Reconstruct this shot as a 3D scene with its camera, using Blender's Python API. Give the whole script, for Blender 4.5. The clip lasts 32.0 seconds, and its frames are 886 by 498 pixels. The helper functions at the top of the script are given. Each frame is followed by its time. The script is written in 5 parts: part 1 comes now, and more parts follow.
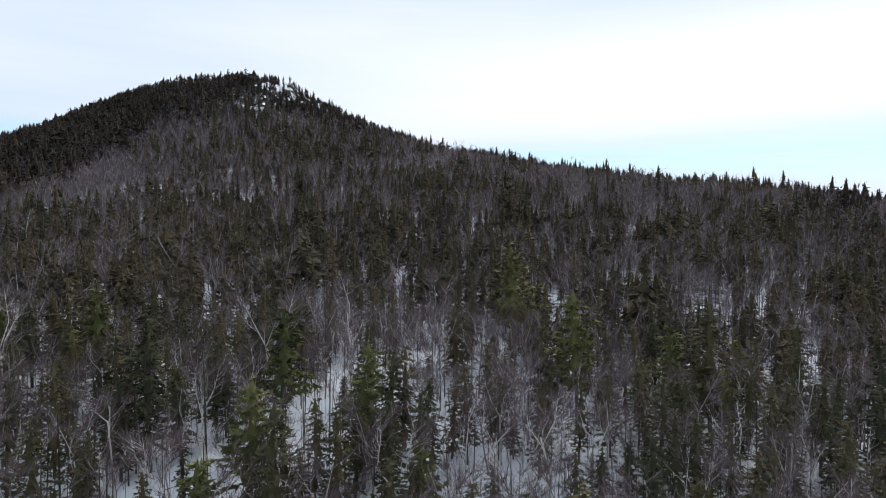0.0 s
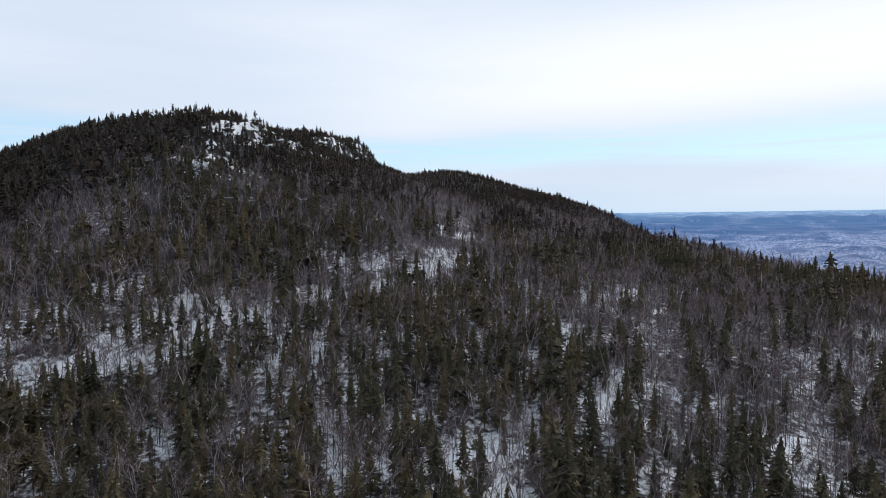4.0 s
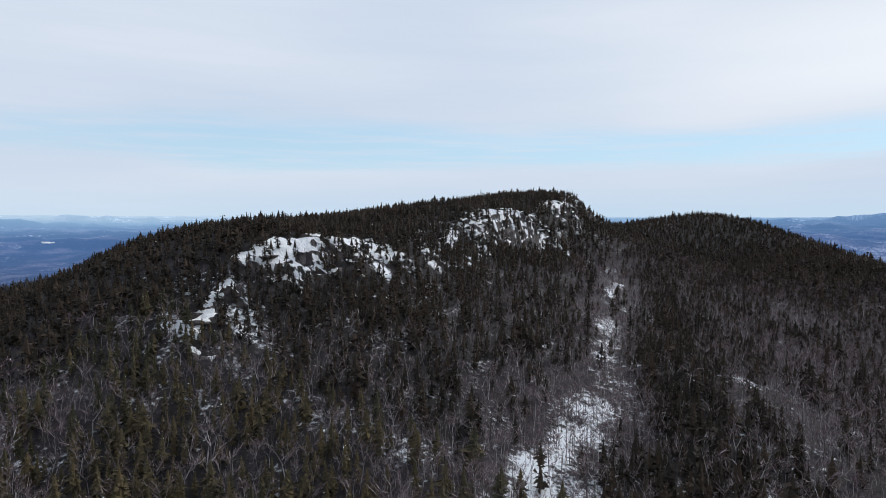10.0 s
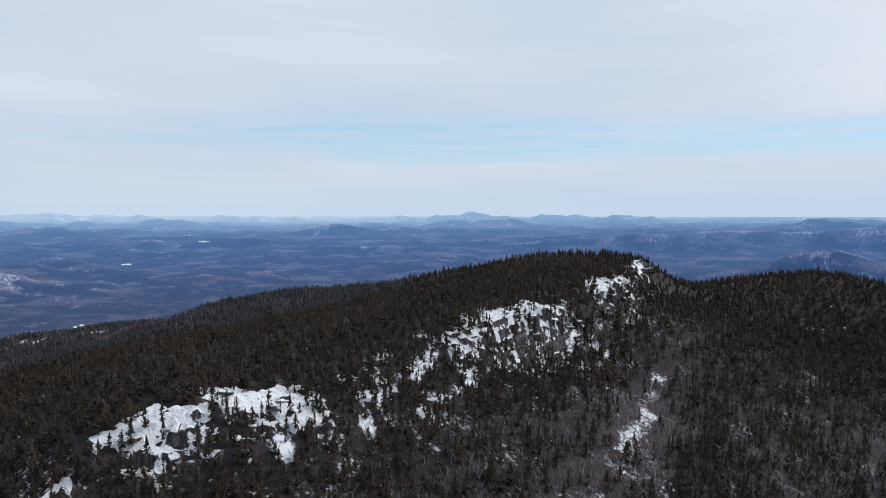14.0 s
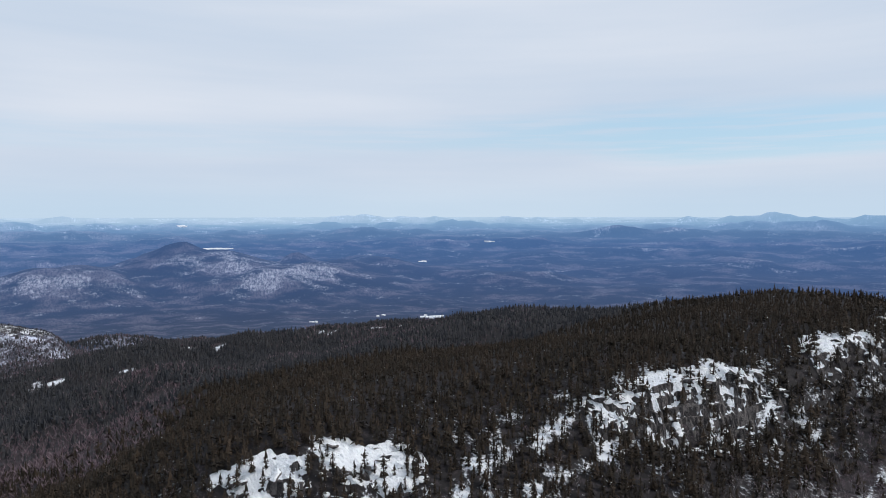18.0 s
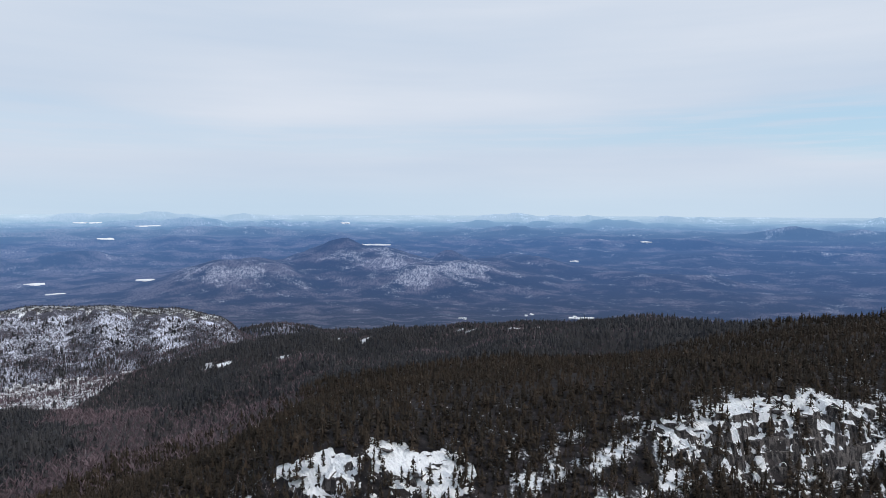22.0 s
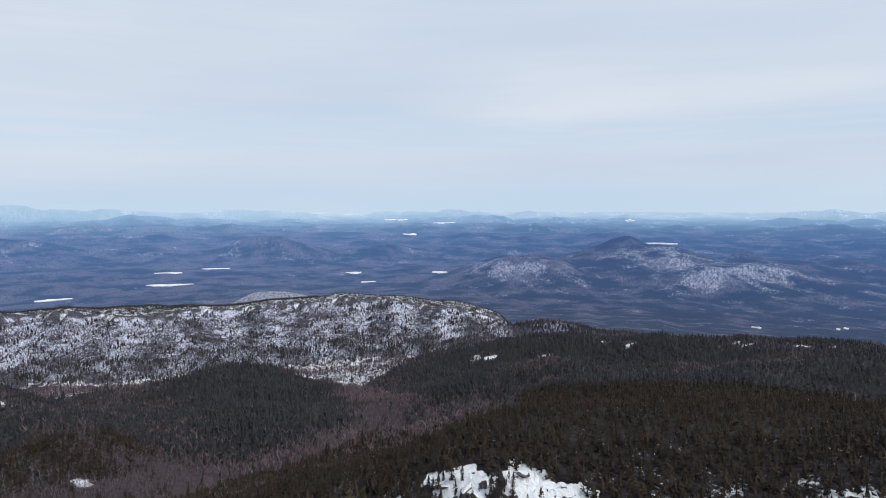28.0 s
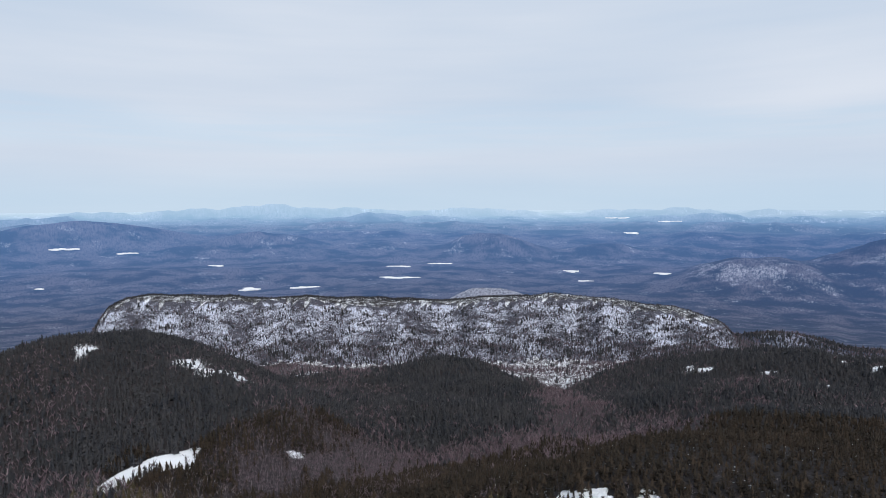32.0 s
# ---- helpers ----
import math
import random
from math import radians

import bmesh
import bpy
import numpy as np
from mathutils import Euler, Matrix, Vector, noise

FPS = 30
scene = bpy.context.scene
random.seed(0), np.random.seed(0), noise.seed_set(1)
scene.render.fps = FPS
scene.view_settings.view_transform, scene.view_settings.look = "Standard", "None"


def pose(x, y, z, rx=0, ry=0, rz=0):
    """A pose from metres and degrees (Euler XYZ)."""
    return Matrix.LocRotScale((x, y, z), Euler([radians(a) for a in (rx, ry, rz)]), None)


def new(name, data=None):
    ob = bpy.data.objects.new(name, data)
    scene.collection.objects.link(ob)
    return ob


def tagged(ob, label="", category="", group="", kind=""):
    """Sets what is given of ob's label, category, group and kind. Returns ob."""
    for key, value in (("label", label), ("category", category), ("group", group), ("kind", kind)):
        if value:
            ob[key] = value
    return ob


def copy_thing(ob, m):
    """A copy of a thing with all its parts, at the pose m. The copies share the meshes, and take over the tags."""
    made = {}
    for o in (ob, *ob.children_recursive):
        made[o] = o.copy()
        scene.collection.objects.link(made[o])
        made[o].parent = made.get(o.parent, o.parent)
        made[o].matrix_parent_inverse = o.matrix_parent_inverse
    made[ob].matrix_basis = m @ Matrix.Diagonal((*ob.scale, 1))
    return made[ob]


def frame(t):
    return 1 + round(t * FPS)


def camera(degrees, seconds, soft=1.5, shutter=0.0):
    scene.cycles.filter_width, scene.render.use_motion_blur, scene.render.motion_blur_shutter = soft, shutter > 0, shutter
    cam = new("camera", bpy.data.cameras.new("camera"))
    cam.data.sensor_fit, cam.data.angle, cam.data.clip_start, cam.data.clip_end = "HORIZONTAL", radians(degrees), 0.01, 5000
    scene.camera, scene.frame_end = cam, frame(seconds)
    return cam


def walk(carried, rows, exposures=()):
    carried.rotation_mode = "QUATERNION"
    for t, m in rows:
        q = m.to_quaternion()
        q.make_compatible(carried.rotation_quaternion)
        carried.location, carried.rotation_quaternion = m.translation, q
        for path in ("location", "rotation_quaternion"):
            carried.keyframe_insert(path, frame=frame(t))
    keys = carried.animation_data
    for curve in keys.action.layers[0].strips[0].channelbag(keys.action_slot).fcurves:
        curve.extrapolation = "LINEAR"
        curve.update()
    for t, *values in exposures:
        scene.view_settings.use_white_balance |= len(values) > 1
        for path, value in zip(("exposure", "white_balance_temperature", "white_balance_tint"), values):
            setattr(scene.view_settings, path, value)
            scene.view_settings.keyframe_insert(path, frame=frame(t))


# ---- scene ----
cam = camera(67.59, 32.0, soft=0.5)
# seconds, place, then yaw, pitch and roll in degrees
PATH = [
    (0.0, 0.00, -0.00, 0.00, 1.54, -1.14, -0.07),
    (0.5, 0.22, 12.98, 6.42, 1.65, -1.31, -0.02),
    (1.0, 0.25, 26.11, 12.84, 1.79, -1.46, 0.06),
    (1.5, 0.42, 37.83, 19.09, 1.99, -1.54, 0.23),
    (2.0, 0.82, 48.40, 25.07, 2.27, -1.66, 0.39),
    (2.5, 0.47, 58.17, 29.16, 2.42, -1.82, 0.29),
    (3.0, -0.58, 66.86, 32.04, 2.56, -1.96, 0.26),
    (3.5, -1.16, 75.41, 34.83, 2.85, -2.02, 0.32),
    (5.5, 19.52, 107.84, 46.08, 6.82, -2.15, 0.27),
    (6.0, 21.38, 120.57, 48.96, 8.69, -2.10, 0.28),
    (6.5, 23.26, 133.06, 52.30, 8.83, -2.06, 0.11),
    (7.0, 24.49, 143.88, 55.89, 14.52, -2.33, -0.20),
    (7.5, 25.48, 153.42, 59.67, 19.79, -2.49, -0.36),
    (8.0, 26.41, 162.33, 64.30, 24.60, -2.42, -0.35),
    (8.5, 28.43, 171.07, 69.46, 25.20, -2.30, -0.31),
    (9.0, 30.71, 180.04, 74.72, 25.37, -2.31, -0.22),
    (9.5, 33.14, 188.61, 79.76, 25.58, -2.40, -0.18),
    (10.0, 35.24, 196.92, 85.11, 28.43, -2.33, -0.13),
    (10.5, 37.41, 205.15, 90.45, 30.00, -2.29, -0.13),
    (11.0, 39.18, 213.95, 95.79, 29.97, -2.52, -0.24),
    (11.5, 41.27, 222.71, 101.20, 30.89, -2.73, -0.32),
    (12.0, 44.69, 233.02, 106.69, 33.87, -2.91, -0.35),
    (12.5, 48.06, 243.43, 112.61, 36.21, -3.03, -0.25),
    (13.0, 51.71, 252.81, 118.62, 37.71, -3.02, -0.20),
    (13.5, 54.58, 261.29, 123.52, 38.47, -2.93, -0.14),
    (15.5, 65.81, 289.16, 137.61, 51.09, -3.04, 0.09),
    (16.0, 69.03, 295.98, 140.27, 54.63, -3.01, 0.15),
    (16.5, 71.70, 301.11, 142.01, 57.69, -3.01, 0.20),
    (17.0, 74.08, 306.30, 143.27, 60.70, -3.04, 0.19),
    (17.5, 76.54, 311.41, 144.24, 63.37, -3.05, 0.09),
    (18.0, 78.05, 314.39, 144.76, 64.91, -3.05, 0.06),
    (18.5, 79.40, 317.33, 145.25, 66.51, -3.04, 0.02),
    (19.0, 80.96, 320.41, 145.88, 68.22, -3.06, -0.04),
    (19.5, 82.61, 323.49, 146.48, 69.92, -3.07, -0.08),
    (20.0, 84.34, 327.04, 146.93, 71.59, -3.06, -0.12),
    (20.5, 85.73, 330.39, 147.65, 72.97, -3.12, -0.15),
    (21.0, 87.07, 333.69, 148.35, 74.54, -3.18, -0.21),
    (21.5, 88.53, 336.94, 149.03, 76.43, -3.20, -0.26),
    (22.0, 89.69, 340.26, 149.77, 78.37, -3.26, -0.28),
    (22.5, 90.49, 343.84, 150.40, 80.41, -3.32, -0.31),
    (23.0, 91.35, 347.69, 151.02, 82.46, -3.37, -0.30),
    (23.5, 91.98, 351.31, 151.74, 84.44, -3.42, -0.32),
    (24.0, 92.95, 354.98, 152.38, 86.39, -3.45, -0.32),
    (24.5, 93.97, 358.81, 153.28, 88.40, -3.50, -0.24),
    (25.0, 94.98, 362.54, 154.37, 90.44, -3.54, -0.09),
    (25.5, 95.76, 366.25, 155.38, 92.53, -3.54, 0.06),
    (27.5, 94.68, 379.23, 159.04, 100.82, -3.61, 0.07),
    (28.0, 94.66, 382.46, 160.16, 103.02, -3.66, 0.05),
    (28.5, 94.63, 385.75, 161.21, 105.36, -3.69, 0.10),
    (29.0, 93.91, 389.07, 162.14, 107.70, -3.73, 0.12),
    (29.5, 93.04, 392.52, 162.83, 110.11, -3.75, 0.13),
    (30.0, 92.81, 396.02, 163.84, 112.50, -3.76, 0.17),
    (30.5, 92.84, 399.31, 164.99, 114.81, -3.79, 0.22),
    (31.0, 93.07, 402.85, 166.24, 117.22, -3.84, 0.19),
    (31.5, 93.57, 406.69, 167.62, 119.68, -3.88, 0.19),
    (32.0, 94.19, 410.68, 169.23, 122.13, -3.92, 0.19),
]
walk(cam, [(t, pose(x, y, z, 90 + pitch, roll, yaw)) for t, x, y, z, yaw, pitch, roll in PATH],
     exposures=[(0, .34), (3.5, .23), (6, .14), (9, .08), (13.0, 0.0), (32.0, 0.0)])

# ---- sky, sun and exposure ----
SUN_BEARING, SUN_HEIGHT = -35.0, 38.0   # degrees to the left of +y, and above the horizon
sun = new("sun", bpy.data.lights.new("sun", "SUN"))
sun.data.energy, sun.data.angle, sun.data.color = 2.0, radians(14), (1.0, 0.96, 0.9)
sun_dir = Vector((-math.sin(radians(SUN_BEARING)) * math.cos(radians(SUN_HEIGHT)),
                  math.cos(radians(SUN_BEARING)) * math.cos(radians(SUN_HEIGHT)), math.sin(radians(SUN_HEIGHT))))
sun.rotation_mode = "QUATERNION"
sun.rotation_quaternion = sun_dir.to_track_quat("Z", "Y")
sun.location = (0, 0, 600)


class Nodes:
    """Short names for building a node tree."""

    def __init__(self, tree):
        self.tree = tree

    def add(self, kind):
        return self.tree.nodes.new(kind)

    def link(self, a, b):
        self.tree.links.new(a, b)

    def put(self, socket, v):
        if isinstance(v, bpy.types.NodeSocket):
            self.link(v, socket)
        else:
            socket.default_value = v

    def math(self, op, a, b=0.0, c=0.0, clamp=False):
        n = self.add("ShaderNodeMath")
        n.operation, n.use_clamp = op, clamp
        for s, v in zip(n.inputs, (a, b, c)):
            self.put(s, v)
        return n.outputs[0]

    def mix(self, fac, a, b, kind="MIX"):
        n = self.add("ShaderNodeMix")
        n.data_type, n.blend_type = "RGBA", kind
        self.put(n.inputs["Factor"], fac)
        for name, v in (("A", a), ("B", b)):
            s = [i for i in n.inputs if i.name == name and i.type == "RGBA"][0]
            self.put(s, (*v, 1) if isinstance(v, tuple) and len(v) == 3 else v)
        return [o for o in n.outputs if o.type == "RGBA"][0]

    def step(self, v, lo, hi, a=0.0, b=1.0):
        n = self.add("ShaderNodeMapRange")
        n.interpolation_type = "SMOOTHSTEP"
        for s, x in zip(n.inputs, (v, lo, hi, a, b)):
            self.put(s, x)
        return n.outputs[0]

    def noise(self, vec, scale, detail=4.0, rough=0.55, lac=2.0):
        n = self.add("ShaderNodeTexNoise")
        self.put(n.inputs["Vector"], vec)
        n.inputs["Scale"].default_value, n.inputs["Detail"].default_value = scale, detail
        n.inputs["Roughness"].default_value, n.inputs["Lacunarity"].default_value = rough, lac
        return n.outputs["Fac"]

    def scaled(self, vec, sx, sy, sz, add=(0, 0, 0)):
        n = self.add("ShaderNodeMapping")
        self.put(n.inputs["Vector"], vec)
        n.inputs["Scale"].default_value, n.inputs["Location"].default_value = (sx, sy, sz), add
        return n.outputs[0]

    def ramp(self, fac, stops):
        n = self.add("ShaderNodeValToRGB")
        self.put(n.inputs[0], fac)
        e = n.color_ramp.elements
        while len(e) < len(stops):
            e.new(0.5)
        for el, (p, c) in zip(e, stops):
            el.position, el.color = p, (*c, 1)
        return n.outputs[0]


world = bpy.data.worlds.new("winter_sky")
scene.world = world
world.use_nodes = True
world.node_tree.nodes.clear()
N = Nodes(world.node_tree)
direction = N.add("ShaderNodeTexCoord").outputs["Generated"]
xyz = N.add("ShaderNodeSeparateXYZ")
N.link(direction, xyz.inputs[0])
dx, dy, dz = xyz.outputs
nishita = N.add("ShaderNodeTexSky")
nishita.sky_type, nishita.sun_disc = "NISHITA", False
nishita.sun_elevation, nishita.sun_rotation = radians(SUN_HEIGHT), radians(-SUN_BEARING)
nishita.air_density, nishita.dust_density = 1.0, 0.6
clear = N.mix(0.75, N.mix(1.0, nishita.outputs[0], (0.105, 0.128, 0.150), "MULTIPLY"), (0.47, 0.68, 0.84))
azim = N.math("ARCTAN2", N.math("MULTIPLY", dx, -1.0), dy)          # radians to the left of +y
# long flat streaks of high cloud
flat = N.add("ShaderNodeCombineXYZ")
N.put(flat.inputs[0], N.math("MULTIPLY", azim, 1.3))
N.put(flat.inputs[1], N.math("MULTIPLY", dz, 9.0))
streak = N.noise(flat.outputs[0], 1.1, 4.0, 0.42)
fine = N.noise(N.scaled(flat.outputs[0], 1.0, 2.6, 1.0), 4.5, 5.0, 0.55)
# the open band of blue low in the north-west, which thins out towards the south-west
wob = N.math("MULTIPLY_ADD", N.math("SUBTRACT", streak, 0.5), 0.10, dz)
lower = N.step(wob, 0.070, 0.10)
upper = N.step(wob, 0.115, 0.150, 1.0, 0.0)
where = N.step(azim, 0.75, 1.45, 1.0, 0.25)
gap = N.math("MULTIPLY", N.math("MULTIPLY", lower, upper), where)
wisps = N.step(fine, 0.42, 0.68)
cover = N.math("SUBTRACT", 1.0, N.math("MULTIPLY", gap, N.math("MULTIPLY_ADD", wisps, -0.45, 0.85)), 0.0, True)
cloud_tone = N.ramp(N.math("MULTIPLY_ADD", streak, 0.95, N.math("MULTIPLY", fine, 0.10)),
                    [(0.25, (0.53, 0.64, 0.79)), (0.52, (0.62, 0.70, 0.82)), (0.80, (0.73, 0.78, 0.87))])
glow_at = N.math("MULTIPLY", N.step(dz, 0.10, 0.20), N.step(dz, 0.22, 0.36, 1.0, 0.0))
glow_az = N.step(azim, -0.3, 0.5, 1.0, 0.0)
cloud = N.mix(N.math("MULTIPLY", N.math("MULTIPLY", glow_at, glow_az), 0.75), cloud_tone, (0.94, 0.96, 0.99))
low_pale = N.step(dz, 0.0, 0.07, 1.0, 0.0)
cloud = N.mix(N.math("MULTIPLY", low_pale, 0.55), cloud, (0.50, 0.68, 0.84))
sky = N.mix(cover, clear, cloud)
back = N.add("ShaderNodeBackground")
N.link(sky, back.inputs["Color"])
back.inputs["Strength"].default_value = 1.0
N.link(back.outputs[0], N.add("ShaderNodeOutputWorld").inputs["Surface"])
scene.view_settings.exposure = 0.0

# ---- materials ----
def material(name):
    m = bpy.data.materials.new(name)
    m.use_nodes = True
    m.node_tree.nodes.clear()
    n = Nodes(m.node_tree)
    p = n.add("ShaderNodeBsdfPrincipled")
    out = n.add("ShaderNodeOutputMaterial")
    n.link(p.outputs[0], out.inputs["Surface"])
    p.inputs["Specular IOR Level"].default_value = 0.2
    return m, n, p


def relief(n, p, height, strength, distance):
    b = n.add("ShaderNodeBump")
    n.put(b.inputs["Height"], height)
    b.inputs["Strength"].default_value, b.inputs["Distance"].default_value = strength, distance
    n.link(b.outputs[0], p.inputs["Normal"])


def place_of(n):
    return n.add("ShaderNodeNewGeometry").outputs["Position"]


def island(n):
    return n.add("ShaderNodeNewGeometry").outputs["Random Per Island"]


def object_random(n):
    return n.add("ShaderNodeObjectInfo").outputs["Random"]


def foliage(name, dark, mid, warm, rand, rough=0.85):
    m, n, p = material(name)
    pos = place_of(n)
    tree = n.step(n.noise(n.scaled(pos, 0.33, 0.33, 0.02), 1.0, 2.0, 0.5), 0.30, 0.70)
    a = n.ramp(n.math("MULTIPLY_ADD", tree, 0.62, n.math("MULTIPLY", rand(n), 0.38)), [(0.0, dark), (0.5, mid), (0.85, warm), (1.0, warm)])
    big = n.step(n.noise(pos, 0.022, 3.0), 0.42, 0.62)
    a = n.mix(n.math("MULTIPLY", big, 0.45), a, warm)
    small = n.noise(pos, 2.2, 4.0, 0.65)
    a = n.mix(n.step(small, 0.35, 0.75, 0.0, 0.45), a, dark)
    n.link(a, p.inputs["Base Color"])
    p.inputs["Roughness"].default_value = rough
    return m


NEEDLE_NEAR = foliage("spruce_needles", (0.040, 0.043, 0.025), (0.078, 0.076, 0.040), (0.128, 0.098, 0.050), object_random)
NEEDLE = foliage("spruce_needles_mass", (0.0160, 0.0136, 0.0115), (0.0325, 0.0254, 0.0186), (0.058, 0.0400, 0.0275), island)
# far spruces: the blue of distance haze is mixed into the needle colours
NEEDLE_HAZED = foliage("hazed_spruce_needles", (0.020, 0.023, 0.030), (0.039, 0.041, 0.047), (0.064, 0.060, 0.062), island)
NEEDLE_SLOPE = foliage("olive_spruce_needles", (0.028, 0.028, 0.019), (0.058, 0.053, 0.031), (0.108, 0.078, 0.040), island)
PINE_NEAR = foliage("pine_needles", (0.055, 0.062, 0.024), (0.105, 0.112, 0.040), (0.150, 0.140, 0.052), object_random)


def bark(name, tones, rand, rough=0.9):
    m, n, p = material(name)
    pos = place_of(n)
    a = n.ramp(rand(n), tones)
    flecks = n.noise(n.scaled(pos, 6.0, 6.0, 1.2), 1.0, 4.0, 0.7)
    a = n.mix(n.step(flecks, 0.48, 0.68, 0.0, 0.6), a, (0.05, 0.042, 0.040))
    n.link(a, p.inputs["Base Color"])
    p.inputs["Roughness"].default_value = rough
    return m


BARK_DARK = bark("spruce_bark", [(0.0, (0.045, 0.038, 0.034)), (1.0, (0.085, 0.075, 0.068))], island)
BARK_PALE = bark("pale_bark", [(0.0, (0.22, 0.195, 0.195)), (0.4, (0.40, 0.37, 0.36)), (0.65, (0.60, 0.57, 0.55)), (1.0, (0.76, 0.74, 0.71))], object_random)
BARK_MASS = bark("hardwood_bark_mass", [(0.0, (0.14, 0.120, 0.125)), (0.6, (0.25, 0.222, 0.227)), (0.86, (0.44, 0.41, 0.405)), (1.0, (0.66, 0.63, 0.62))], island)
BARK_FAR = bark("far_hardwood_bark", [(0.0, (0.10, 0.080, 0.090)), (0.8, (0.16, 0.130, 0.142)), (1.0, (0.36, 0.33, 0.335))], island)
TWIG = bark("hardwood_twigs", [(0.0, (0.082, 0.060, 0.066)), (0.6, (0.165, 0.119, 0.126)), (0.85, (0.24, 0.197, 0.205)), (1.0, (0.42, 0.37, 0.368))], island)
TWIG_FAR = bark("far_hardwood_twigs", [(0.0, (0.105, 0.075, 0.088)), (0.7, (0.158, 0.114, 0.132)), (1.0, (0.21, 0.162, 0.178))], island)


# bark of the mesa's trees, its tones blued to stand in for haze
SCARP_BARK_HAZED = bark("hazed_scarp_hardwood_bark", [(0.0, (0.050, 0.050, 0.064)), (0.8, (0.115, 0.110, 0.130)), (1.0, (0.24, 0.235, 0.26))], island)


def make_ground_material():
    m, n, p = material("snowy_forest_floor")
    pos = place_of(n)

    def layer(name):
        a = n.add("ShaderNodeAttribute")
        a.attribute_name = name
        return a.outputs["Fac"]

    cover, share = layer("snow_cover"), layer("spruce_share")
    snow = n.mix(n.noise(pos, 0.6, 4.0), (0.70, 0.73, 0.78), (0.82, 0.83, 0.85))
    brush = n.mix(n.step(share, 0.15, 0.5), (0.062, 0.048, 0.055), (0.019, 0.017, 0.017))
    brush = n.mix(n.step(n.noise(pos, 0.35, 6.0, 0.8), 0.35, 0.60), brush, (0.022, 0.019, 0.020))
    brush = n.mix(n.step(n.noise(pos, 0.5, 5.0, 0.7), 0.5, 0.62, 0.0, 0.35), brush, (0.085, 0.068, 0.074))
    drift = n.math("ADD", n.math("MULTIPLY", n.noise(pos, 0.07, 4.0, 0.6), 0.45), n.math("MULTIPLY", n.noise(pos, 0.8, 5.0, 0.7), 0.55))
    fac = n.step(n.math("ADD", drift, n.math("MULTIPLY_ADD", cover, 0.62, -0.42)), 0.28, 0.40)
    n.link(n.mix(fac, brush, snow), p.inputs["Base Color"])
    p.inputs["Roughness"].default_value = 0.8
    relief(n, p, n.noise(pos, 0.8, 6.0, 0.6), 0.6, 0.5)
    return m


